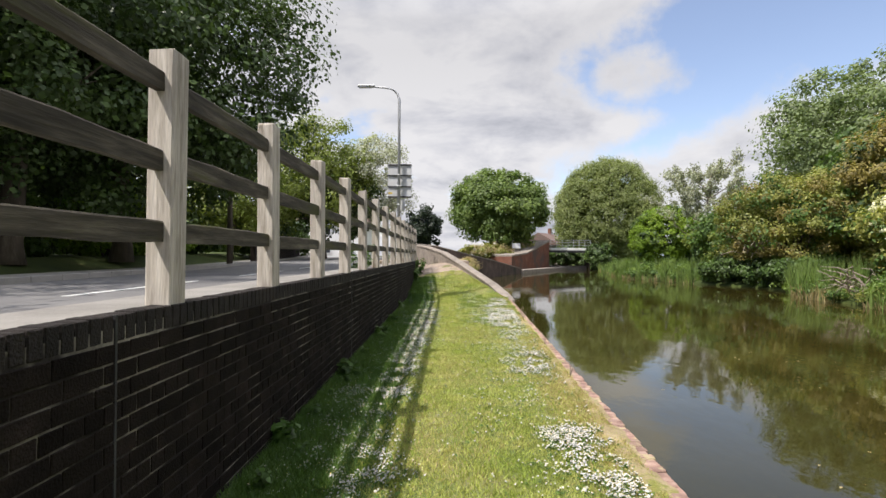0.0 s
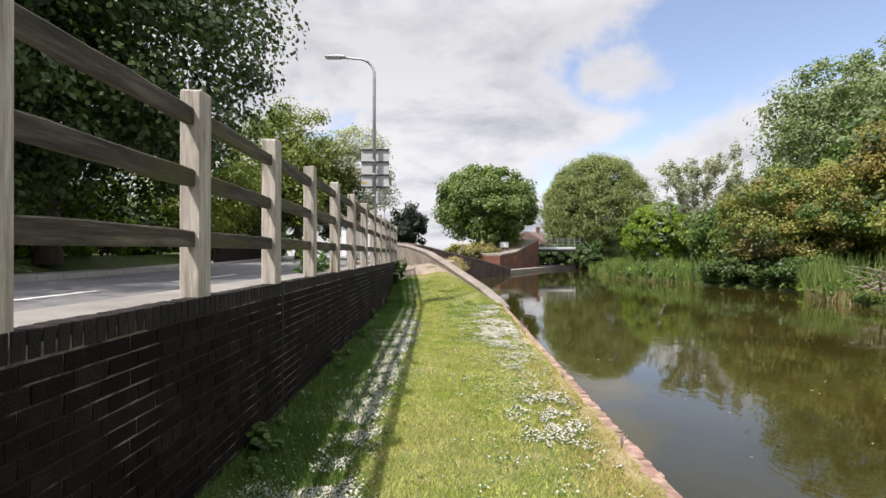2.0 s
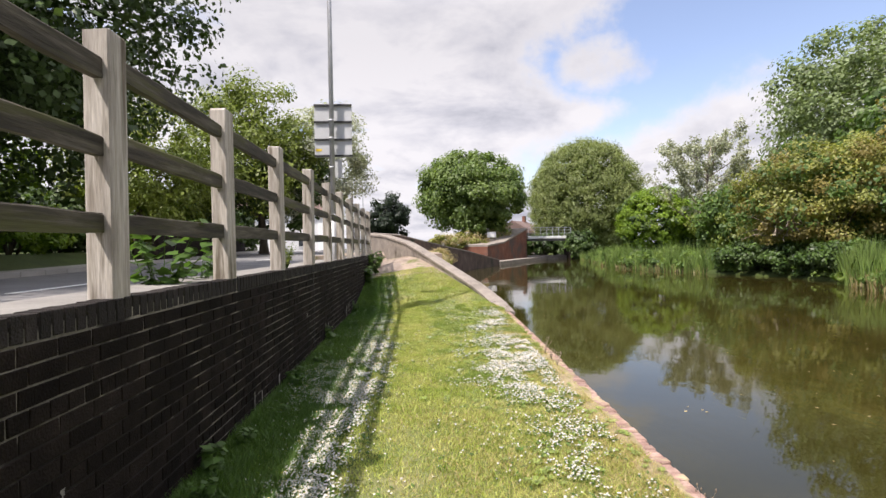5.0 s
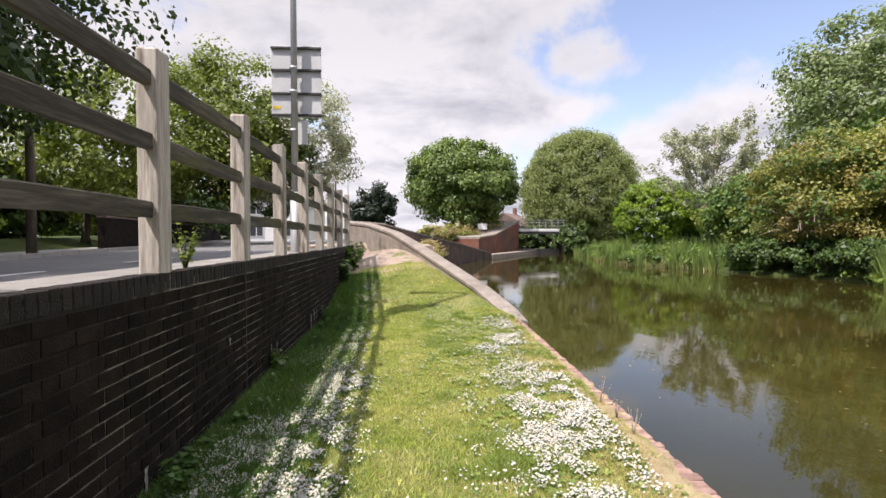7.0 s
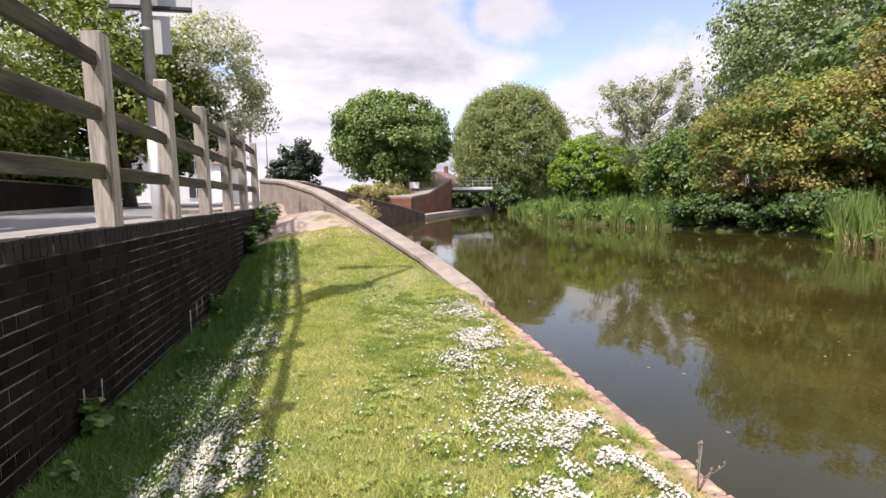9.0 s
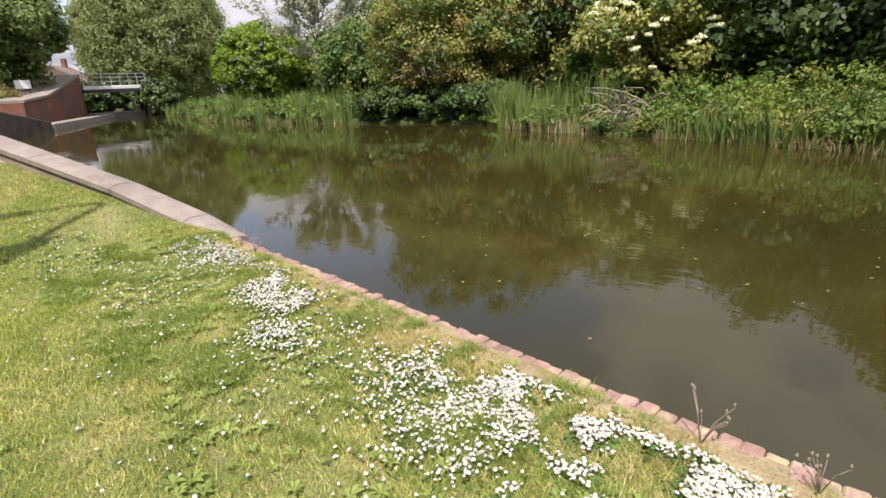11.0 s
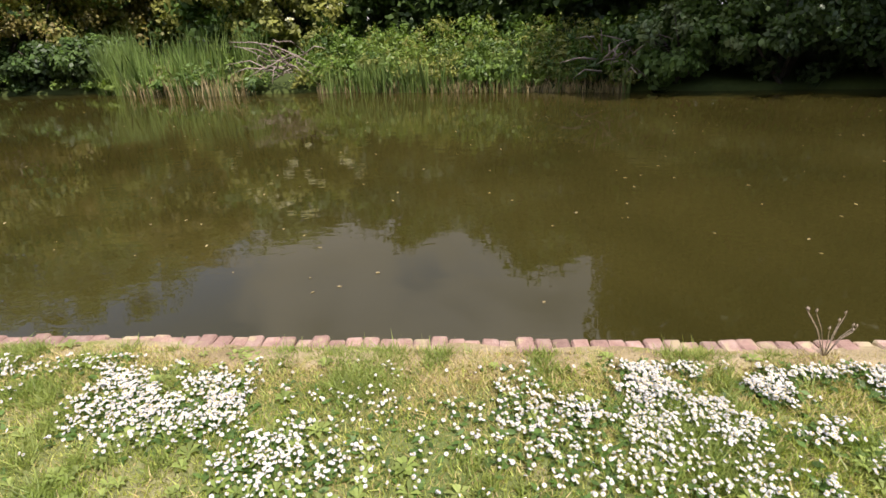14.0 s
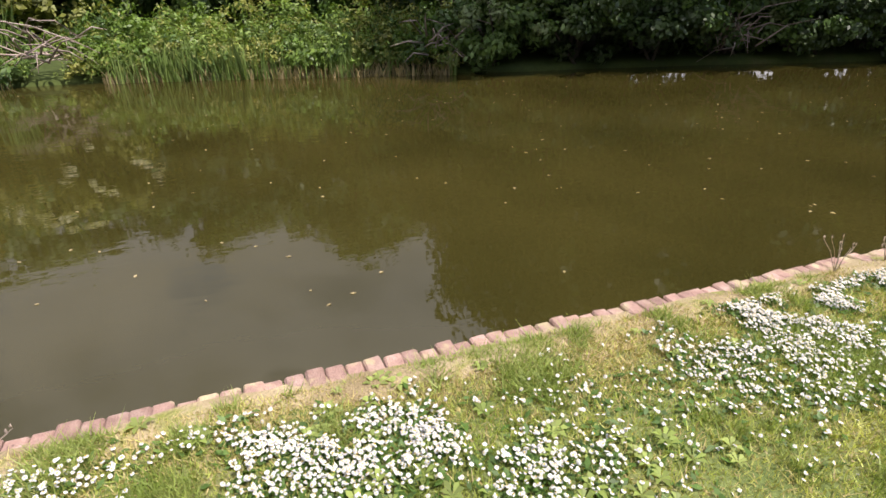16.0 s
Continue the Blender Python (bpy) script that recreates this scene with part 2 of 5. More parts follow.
M_LIME = material("lime_run", [(0.3, (0.16, 0.15, 0.13)), (0.7, (0.36, 0.34, 0.30))], scale=14, fine=0.4, fine_scale=60, rough=0.95)
M_PAINT = material("road_paint", [(0.3, (0.55, 0.55, 0.53)), (0.7, (0.75, 0.75, 0.72))], scale=6, fine=0.2, rough=0.7)
M_STEEL = material("galvanised_steel", [(0.3, (0.38, 0.39, 0.40)), (0.7, (0.5, 0.51, 0.52))], scale=3, fine=0.12, rough=0.5, metal=0.35, bump=0.05)
M_ALU = material("sign_back_grey", [(0.3, (0.50, 0.51, 0.51)), (0.7, (0.58, 0.59, 0.59))], scale=3, fine=0.1, rough=0.55, metal=0.1, bump=0.05)
M_DARKSTEEL = material("dark_metal", [(0.3, (0.03, 0.03, 0.032)), (0.7, (0.06, 0.06, 0.06))], scale=3, fine=0.2, rough=0.6, bump=0.1)
M_LENS = material("lamp_lens", [(0.3, (0.6, 0.6, 0.58)), (0.7, (0.7, 0.7, 0.68))], rough=0.25, bump=0)
M_WHITE = material("white_render", [(0.3, (0.68, 0.68, 0.66)), (0.7, (0.8, 0.8, 0.78))], scale=0.6, fine=0.1, fine_scale=8, rough=0.8, stain=(0.5, 0.49, 0.45), stain_scale=0.4, stain_at=(0.6, 0.8))
M_ROOF = material("roof_tiles", [(0.3, (0.13, 0.09, 0.075)), (0.7, (0.2, 0.14, 0.12))], scale=0.8, fine=0.3, fine_scale=6, rough=0.85)
M_GLASS = material("window_dark", [(0.3, (0.03, 0.035, 0.04)), (0.7, (0.05, 0.055, 0.06))], rough=0.1, bump=0, spec=0.6)
M_BARK = material("bark", [(0.3, (0.06, 0.048, 0.035)), (0.6, (0.12, 0.10, 0.075)), (0.8, (0.18, 0.16, 0.12))], scale=2, stretch=(3, 3, 0.6), fine=0.35, fine_scale=20, rough=0.95, bump=0.8)
M_TWIG = material("pale_dead_wood", [(0.3, (0.22, 0.17, 0.13)), (0.7, (0.36, 0.30, 0.25))], scale=3, fine=0.2, rough=0.9)
M_PETAL = material("daisy_petals", [(0.3, (0.44, 0.44, 0.45)), (0.7, (0.62, 0.62, 0.63))], scale=8, fine=0.05, rough=0.6, bump=0, vary=0.08, island=True, translucent=0.15)
M_EYE = material("daisy_centre", [(0.3, (0.6, 0.42, 0.04)), (0.7, (0.75, 0.55, 0.06))], scale=8, rough=0.7, bump=0)
M_BED = material("canal_mud", [(0.3, (0.03, 0.027, 0.015)), (0.7, (0.05, 0.045, 0.025))], rough=0.95)

L_DARK = leaves("leaf_sycamore_and_shade", (0.030, 0.056, 0.014), (0.075, 0.12, 0.028), rough=0.45, tr=0.22)
L_CHEST = leaves("leaf_chestnut", (0.085, 0.135, 0.032), (0.16, 0.22, 0.055))
L_WILLOW = leaves("leaf_willow", (0.14, 0.175, 0.055), (0.225, 0.26, 0.09))
L_BRIGHT = leaves("leaf_bright_bush", (0.12, 0.205, 0.014), (0.19, 0.275, 0.024))
L_GREY = leaves("leaf_grey_green", (0.16, 0.19, 0.13), (0.28, 0.31, 0.23))
L_BLOOM = leaves("leaf_hawthorn_bloom", (0.26, 0.275, 0.21), (0.44, 0.45, 0.38))
L_FRESH = leaves("leaf_fresh", (0.115, 0.155, 0.025), (0.20, 0.24, 0.048))
L_ORANGE = leaves("leaf_orange_brown", (0.18, 0.155, 0.042), (0.27, 0.22, 0.065))
L_OLIVE = leaves("leaf_olive", (0.165, 0.187, 0.04), (0.275, 0.275, 0.07))
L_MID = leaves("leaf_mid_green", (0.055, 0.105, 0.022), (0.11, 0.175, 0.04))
L_BACK = leaves("leaf_ash_green", (0.12, 0.165, 0.065), (0.20, 0.25, 0.11))
L_CONIFER = leaves("leaf_conifer", (0.012, 0.022, 0.012), (0.025, 0.04, 0.02))
L_CREAM = leaves("blossom_cream", (0.62, 0.60, 0.42), (0.78, 0.76, 0.6), vary=0.1)
L_REED = leaves("reed_blade", (0.10, 0.165, 0.04), (0.20, 0.27, 0.08), scale=0.9)
L_STRAW = leaves("reed_straw", (0.28, 0.22, 0.11), (0.42, 0.34, 0.19))
L_LUSH = leaves("leaf_lush_bank", (0.10, 0.175, 0.026), (0.19, 0.255, 0.055))
L_TUFT = leaves("grass_tuft", (0.17, 0.235, 0.045), (0.26, 0.31, 0.085), scale=2.2)
L_GRASS = leaves("grass_blade", (0.265, 0.325, 0.065), (0.44, 0.44, 0.16), scale=2.2, vary=0.5, tr=0.35)
L_DRY = leaves("grass_dry", (0.36, 0.29, 0.12), (0.50, 0.41, 0.20), vary=0.25, tr=0.2)
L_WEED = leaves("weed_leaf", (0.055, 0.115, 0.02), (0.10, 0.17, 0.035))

M_WATER = bpy.data.materials.new("murky_water")
tree, add = nodes_of(M_WATER)
pos = add("ShaderNodeNewGeometry").outputs["Position"]
rip = add("ShaderNodeMapping", ins={"Vector": pos, "Scale": (1.0, 0.55, 1.0)}).outputs[0]
n1 = add("ShaderNodeTexNoise", ins={"Vector": rip, "Scale": 5.0, "Detail": 3.0, "Roughness": 0.5}).outputs["Fac"]
n2 = add("ShaderNodeTexNoise", ins={"Vector": pos, "Scale": 0.5, "Detail": 2.0}).outputs["Fac"]
calm = add("ShaderNodeMapRange", ins={"Value": n2, "From Min": 0.4, "From Max": 0.65, "To Min": 0.25, "To Max": 1.0}).outputs[0]
murk = ramp_node(add, n2, [(0.3, (0.026, 0.023, 0.0054)), (0.7, (0.040, 0.034, 0.0081))])
pb = add("ShaderNodeBsdfPrincipled", ins={"Base Color": murk, "Roughness": 0.025, "IOR": 1.33, "Specular IOR Level": 0.65})
tree.links.new(add("ShaderNodeBump", ins={"Height": math_node(add, "MULTIPLY", n1, calm), "Strength": 0.075, "Distance": 0.05}).outputs[0], pb.inputs["Normal"])
tree.links.new(pb.outputs[0], add("ShaderNodeOutputMaterial").inputs[0])

# ---- building helpers ----


def mesh_of(name, verts, faces, mat, smooth=False):
    me = bpy.data.meshes.new(name)
    me.from_pydata([tuple(v) for v in verts], [], faces)
    me.materials.append(mat)
    if smooth:
        me.shade_smooth()
    return me


def quads_mesh(name, quads, mat):
    """Many loose faces at once: an array (n, 3 or 4, 3)."""
    q = np.asarray(quads, dtype=np.float32)
    n, k = q.shape[:2]
    me = bpy.data.meshes.new(name)
    me.vertices.add(n * k)
    me.vertices.foreach_set("co", q.reshape(-1))
    me.loops.add(n * k)
    me.loops.foreach_set("vertex_index", np.arange(n * k, dtype=np.int32))
    me.polygons.add(n)
    me.polygons.foreach_set("loop_start", np.arange(0, n * k, k, dtype=np.int32))
    me.materials.append(mat)
    me.update(calc_edges=True)
    return me


def part(name, data, parent=None, label="", mat=None):
    """Links a mesh, or a bmesh with its material, as one object under a thing or a part."""
    if isinstance(data, bmesh.types.BMesh):
        me = bpy.data.meshes.new(name)
        data.to_mesh(me)
        data.free()
        me.materials.append(mat)
        data = me
    ob = new(name, data)
    if parent is not None:
        ob.parent = parent
    if label:
        ob["label"] = label
    return ob


def thing(name, label, category, place=(0, 0, 0), turn=0.0, group="", kind=""):
    ob = new(name)
    ob.matrix_world = pose(*place, 0, 0, turn)
    return tagged(ob, label, category, group, kind)


def box(bm, c, size, bevel=0.0, turn=None):
    m = Matrix.Translation(c) @ (turn.to_4x4() if turn else Matrix()) @ Matrix.Diagonal((*size, 1))
    g = bmesh.ops.create_cube(bm, size=1.0, matrix=m)
    if bevel:
        es = {e for v in g["verts"] for e in v.link_edges}
        bmesh.ops.bevel(bm, geom=list(es), offset=bevel, segments=1, affect="EDGES")
    return bm


def boxed(c, size, bevel=0.0, turn=None):
    return box(bmesh.new(), c, size, bevel, turn)


def tube(points, radii, sides=8):
    """A tapered tube along points."""
    verts, faces = [], []
    pts = [Vector(p) for p in points]
    for i, p in enumerate(pts):
        d = (pts[min(i + 1, len(pts) - 1)] - pts[max(i - 1, 0)]).normalized()
        a = d.cross(Vector((0.31, 0.95, 0.1))).normalized() if abs(d.z) > 0.6 else d.cross(Vector((0, 0, 1))).normalized()
        b = d.cross(a)
        for k in range(sides):
            t = 2 * math.pi * k / sides
            verts.append(p + (a * math.cos(t) + b * math.sin(t)) * radii[i])
    for i in range(len(pts) - 1):
        for k in range(sides):
            k2 = (k + 1) % sides
            faces.append((i * sides + k, i * sides + k2, (i + 1) * sides + k2, (i + 1) * sides + k))
    faces.append(tuple(range(sides))[::-1])
    faces.append(tuple(range((len(pts) - 1) * sides, len(pts) * sides)))
    return verts, faces


def tube_part(name, points, radii, mat, parent, sides=8, label=""):
    v, f = tube(points, radii, sides)
    return part(name, mesh_of(name, v, f, mat, True), parent, label)


def joined_tubes(name, specs, mat, sides=5):
    V, F = [], []
    for pts, rad in specs:
        v, f = tube(pts, rad, sides)
        o = len(V)
        V += v
        F += [tuple(i + o for i in q) for q in f]
    return mesh_of(name, V, F, mat, True)


def sheet(name, xs, ys, zf, mat, label, category):
    """A grid of ground; zf(x, y) gives the height. xs may be a function of y giving the two sides and a count."""
    verts, faces = [], []
    n = len(xs(ys[0]))
    for y in ys:
        verts += [(x, y, zf(x, y)) for x in xs(y)]
    for j in range(len(ys) - 1):
        for i in range(n - 1):
            a = j * n + i
            faces.append((a, a + 1, a + n + 1, a + n))
    return tagged(part(name, mesh_of(name, verts, faces, mat, True)), label, category, kind="structure")


rng = np.random.default_rng(7)


def rhombs(centres, normals, size, slim=0.6, droop=0.0):
    """Leaves: one rhomb each about a centre, facing roughly along a normal."""
    n = len(centres)
    r = rng.normal(size=(n, 3))
    if droop:
        r[:, 2] -= droop
    u = r - normals * np.sum(r * normals, 1, keepdims=True)
    u /= np.linalg.norm(u, axis=1, keepdims=True) + 1e-9
    v = np.cross(normals, u)
    s = size * rng.uniform(0.6, 1.3, (n, 1))
    fold = normals * s * 0.18
    return np.stack([centres - u * s, centres + v * s * slim - fold * 0.0, centres + u * s - fold, centres - v * s * slim], 1)


def unit(v):
    return v / (np.linalg.norm(v, axis=1, keepdims=True) + 1e-9)


def finer(per, size):
    """More and smaller leaves at the same cover, for the crowns that stand near."""
    k = 1.55 if size < 0.135 else 1.0
    return int(per * k), size / k ** 0.5


def crown_leaves(centre, radii, clumps, per, size, clump=0.33, low=-0.6, power=1.0, slim=0.6, droop=0.0, lumpy=0.25, inner=0.35, flat=0.75):
    """Leaves in clumps over an uneven crown; some clumps lie further in, so that the outline has gaps."""
    centre, radii = np.array(centre), np.array(radii)
    per, size = finer(per, size)
    d = unit(rng.normal(size=(clumps * 3, 3)))
    d = d[d[:, 2] > low][:clumps]
    k = len(d)
    r = 1 - inner * rng.random((k, 1)) ** 2 - lumpy * rng.random((k, 1)) * (rng.random((k, 1)) < 0.5)
    cc = centre + d * radii * r
    cs = clump * radii.mean() * rng.uniform(0.55, 1.25, (k, 1))
    idx = np.repeat(np.arange(k), per)
    o = unit(rng.normal(size=(len(idx), 3)))
    o[:, 2] = o[:, 2] * flat + 0.1
    rr = rng.random((len(idx), 1)) ** 0.45
    p = cc[idx] + o * cs[idx] * rr
    nrm = unit(o * 0.8 + d[idx] * 0.35 + rng.normal(size=(len(idx), 3)) * 0.45 + np.array([0, 0, 0.35]))
    return rhombs(p, nrm, size, slim, droop)


def limbs(base, top, spread, count, radius, seed):
    """A tapered, leaning trunk with forking limbs."""
    r = random.Random(seed)
    base, top = Vector(base), Vector(top)
    ax = top - base
    bend = Vector((r.uniform(-.04, .04), r.uniform(-.04, .04), 0)) * ax.length
    pts = [base - Vector((0, 0, 0.1)), base + ax * 0.05, base + ax * 0.3 + bend, base + ax * 0.65 + bend * 0.4, top]
    out = [(pts, [radius * 1.5, radius * 1.1, radius * 0.85, radius * 0.5, radius * 0.12])]
    for i in range(count):
        f = r.uniform(0.22, 0.85)
        s = base + ax * f + bend * (1 - f)
        a = r.uniform(0, 2 * math.pi)
        l = spread * r.uniform(0.5, 0.95) * (1.1 - 0.5 * f)
        e = s + Vector((math.cos(a) * l, math.sin(a) * l, l * r.uniform(0.25, 0.8)))
        mid = (s + e) / 2 + Vector((0, 0, -0.06 * l))
        w = radius * 0.45 * (1.1 - f)
        out.append(([s, mid, e], [w, w * 0.65, w * 0.15]))
        for j in range(2):
            g = s.lerp(e, r.uniform(0.4, 0.8))
            e2 = g + Vector((r.uniform(-1, 1), r.uniform(-1, 1), r.uniform(0.1, 0.9))) * l * 0.45
            out.append(([g, (g + e2) / 2, e2], [w * 0.45, w * 0.3, w * 0.08]))
    return out


def tree_thing(label, place, crowns, trunk_top, radius, seed, spread=3.0, count=9, category="tree", name="tree", group=""):
    """crowns: rows of (leaf material, array of leaves). All in the tree's own space, its foot at the origin."""
    t = thing(name, label, category, place, group=group)
    part("trunk", joined_tubes("trunk", limbs((0, 0, 0), trunk_top, spread, count, radius, seed), M_BARK, 7), t)
    for i, (mat, arr) in enumerate(crowns):
        part("crown" if i == 0 else "foliage", quads_mesh("crown", arr, mat), t)
    return t


# ---- large structure ----
WATER = -0.30
WALL_X, WALL_TOP = -1.10, 1.235
ROAD_Z = 0.95


def edge_x(y):
    return 1.62 + 0.043 * y


def ramp_z(y, x=None):
    f = min(max((y - 17.2) / 6.6, 0.0), 1.0)
    z = 1.24 * (0.5 * f * f * (3 - 2 * f) + 0.5 * f) + 0.03 * max(0.0, min(y, 26.5) - 23.8)
    if x is not None and y < 25.5:
        z *= 0.72 + 0.28 * min(1.0, max(0.0, (x + 1.1) / 1.5))
    return z


# plan line of the parapet beside the climbing path: x, y, top
PARAPET = [(2.33, 17.6, -0.01), (2.23, 18.2, 0.16), (1.89, 19.3, 0.47), (1.41, 20.5, 0.79), (0.82, 22.0, 1.18), (0.07, 24.0, 1.64), (-0.75, 25.7, 1.92), (-1.5, 26.9, 2.02)]


def along(line, y, k):
    for a, b in zip(line, line[1:]):
        if a[1] <= y <= b[1]:
            f = (y - a[1]) / (b[1] - a[1])
            return a[k] * (1 - f) + b[k] * f
    return line[0][k] if y < line[0][1] else line[-1][k]


def right_side(y):
    return edge_x(y) - 0.2 if y < 17.6 else along(PARAPET, y, 0) - 0.12


def lawn_z(x, y):
    u = noise.noise(Vector((x * 1.1, y * 1.1, 0))) * 0.02 + noise.noise(Vector((x * 4, y * 4, 3))) * 0.008
    return ramp_z(y, x) + u * (0.4 if y > 19 else 1.0) - 0.005


sheet("ground", lambda y: np.linspace(WALL_X - 0.05, right_side(y) + 0.03, 14), list(np.arange(-9, 21.01, 0.3)), lawn_z, M_LAWN, "mown grass towpath beside the canal", "grass")
sheet("pavement_path", lambda y: np.linspace(max(WALL_X - 0.05, -6 if y > 23.6 else -9), right_side(y) + 0.03, 10), list(np.arange(20.9, 26.8, 0.3)), lambda x, y: lawn_z(x, y) + 0.004, M_PATH, "worn dirt path climbing to the bridge", "path")
part("ground_bridge", boxed((-1.2, 33.0, 0.4), (5.0, 13.0, 1.55)), None, mat=M_PATH)
tagged(bpy.data.objects["ground_bridge"], "worn ground on top of the hump bridge", "ground", kind="structure")

water = part("water", mesh_of("water", [(-6, -60, WATER), (70, -60, WATER), (70, 130, WATER), (-6, 130, WATER)], [(0, 1, 2, 3)], M_WATER))
tagged(water, "still murky green-brown canal water with faint ripples", "water", kind="structure")

# the far bank: a ragged shore line, then ground that goes on to the horizon
SHORE = [(7.0, -60), (7.5, -12), (9.8, 0.2), (11.4, 5.0), (12.6, 10.5), (13.5, 13.0), (14.9, 17.5), (15.4, 22.5), (17.3, 26.5), (17.6, 29.5), (16.2, 33.0), (14.4, 42.0), (14.9, 47.0), (17.6, 58.0), (20.0, 72.0), (22.0, 92.0), (12.0, 99.0), (6.0, 130.0)]


def shore_x(y):
    for (ax, ay), (bx, by) in zip(SHORE, SHORE[1:]):
        if ay <= y <= by:
            f = (y - ay) / (by - ay)
            return ax + (bx - ax) * f
    return SHORE[-1][0]


def shore_edge(y):
    return shore_x(y) + 0.25 * noise.noise(Vector((0, y * 0.7, 5)))


ys = [-900, -300] + list(np.arange(-60, 130, 1.5)) + [300, 900, 2500]
sheet("ground_far_bank", lambda y: [shore_edge(y) + d for d in (0.0, 0.05, 0.4, 1.5, 4, 10, 25, 60, 200, 2500)],
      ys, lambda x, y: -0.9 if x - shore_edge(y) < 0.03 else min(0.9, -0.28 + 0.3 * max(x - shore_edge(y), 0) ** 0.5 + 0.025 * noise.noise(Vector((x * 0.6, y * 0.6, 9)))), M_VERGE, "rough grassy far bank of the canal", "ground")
part("ground_canal_bed", mesh_of("bed", [(-6, -60, -1.6), (70, -60, -1.6), (70, 130, -1.6), (-6, 130, -1.6)], [(0, 1, 2, 3)], M_BED))
tagged(bpy.data.objects["ground_canal_bed"], "dark mud under the canal water", "mud", kind="structure")


def kerb_x(y):
    s = -6.3 - 0.115 * min(max(y, -60), 70) - max(0.0, min(y, 70) - 40) ** 2 * 0.004
    return s if y < 70 else s - (y - 70) * 0.5


def near_x(y):
    return WALL_X - 0.2 if y < 38 else WALL_X - 0.2 - max(0.0, y - 38) ** 2 * 0.006


rys = [-300, -60] + list(np.arange(-20, 71, 2.0)) + [90, 130, 250]
sheet("road", lambda y: np.linspace(kerb_x(y), near_x(y), 8), rys, lambda x, y: ROAD_Z + (0.012 * max(0, y - 20) if y < 45 else 0.3), M_ROAD, "grey asphalt road with worn white centre dashes", "road")


def road_z(y):
    return ROAD_Z + (0.012 * max(0, y - 20) if y < 45 else 0.3)


for i in range(15):
    y = -6.9 + i * 6.6
    mid_x = [(kerb_x(v) + near_x(v)) / 2 - 0.35 for v in (y, y + 2.0, y + 4.0)]
    dash = part("road_dash", boxed((mid_x[1], y + 2.0, road_z(y + 2.0) + 0.004), (0.11, 3.9, 0.006), 0, Euler((0, 0, math.atan((mid_x[0] - mid_x[2]) / 4.0))).to_matrix()), None, mat=M_PAINT)
    tagged(dash, "worn white painted centre dash on asphalt", "road marking", group="road centre dashes", kind="structure")
# far kerb, pavement and verge
kb = bmesh.new()
for y in np.arange(-20, 70, 0.95):
    a, b = kerb_x(y), kerb_x(y + 0.92)
    box(kb, ((a + b) / 2 - 0.07, y + 0.46, road_z(y) + 0.045), (0.13, 0.93, 0.15), 0.012, Euler((0, 0, math.atan2(a - b, 0.92))).to_matrix())
tagged(part("kerb", kb, None, mat=M_PAVE), "worn concrete kerb stones along the road", "kerb", kind="structure")
sheet("pavement", lambda y: [kerb_x(y) - 1.5, kerb_x(y) - 0.7, kerb_x(y) - 0.13], rys, lambda x, y: road_z(y) + 0.09, M_PAVE, "narrow grey pavement beyond the road", "pavement")
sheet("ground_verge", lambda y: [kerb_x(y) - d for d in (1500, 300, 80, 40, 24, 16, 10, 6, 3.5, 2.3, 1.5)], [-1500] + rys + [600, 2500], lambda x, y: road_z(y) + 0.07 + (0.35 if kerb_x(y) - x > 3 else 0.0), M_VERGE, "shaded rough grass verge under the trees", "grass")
sheet("ground_north", lambda y: np.linspace(-9 if y < 60 else -60, 2.6 + (y - 46) * 0.25 if y < 60 else (7.2 + (y - 60) * 0.13 if y < 99 else 400), 6), [46, 59, 64, 72, 82, 98, 100, 300, 2500], lambda x, y: 0.9 if y < 70 else 0.6, M_VERGE, "grassy rise beyond the bridge", "grass")

# ---- brick retaining wall ----
wall = thing("wall_towpath", "dark weathered brick retaining wall with a brick-on-edge top", "wall", kind="structure")
Y0, Y1 = -9.0, 23.7
part("core", boxed((WALL_X - 0.155, (Y0 + Y1) / 2, 0.35), (0.305, Y1 - Y0, 1.66)), wall, "recessed mortar of the wall", M_MORTAR)
tagged(part("pavement_strip", boxed((WALL_X - 0.312, (Y0 + Y1) / 2, WALL_TOP - 0.11), (0.42, Y1 - Y0, 0.21), 0.006), None, mat=M_STRIP), "pale worn concrete strip along the wall top", "pavement", kind="structure")
JOINTS = [1.92, 7.2, 13.35, 19.0]


def brick_mesh(name, size, bevel, mat, seed):
    r = random.Random(seed)
    bm = boxed((0, 0, 0), size, bevel)
    for v in bm.verts:
        v.co += Vector((r.uniform(-1, 1), r.uniform(-1, 1), r.uniform(-1, 1))) * 0.0016
    me = bpy.data.meshes.new(name)
    bm.to_mesh(me)
    bm.free()
    me.materials.append(mat)
    return me


def mesh_arrays(me):
    co = np.empty(len(me.vertices) * 3)
    me.vertices.foreach_get("co", co)
    return co.reshape(-1, 3), [tuple(p.vertices) for p in me.polygons]


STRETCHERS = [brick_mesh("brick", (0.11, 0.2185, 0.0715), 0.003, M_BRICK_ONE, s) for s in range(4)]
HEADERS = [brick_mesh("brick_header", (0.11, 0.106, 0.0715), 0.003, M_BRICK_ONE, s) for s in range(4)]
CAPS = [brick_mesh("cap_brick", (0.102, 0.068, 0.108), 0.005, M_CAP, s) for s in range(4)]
singles, run = [], []
r = random.Random(11)
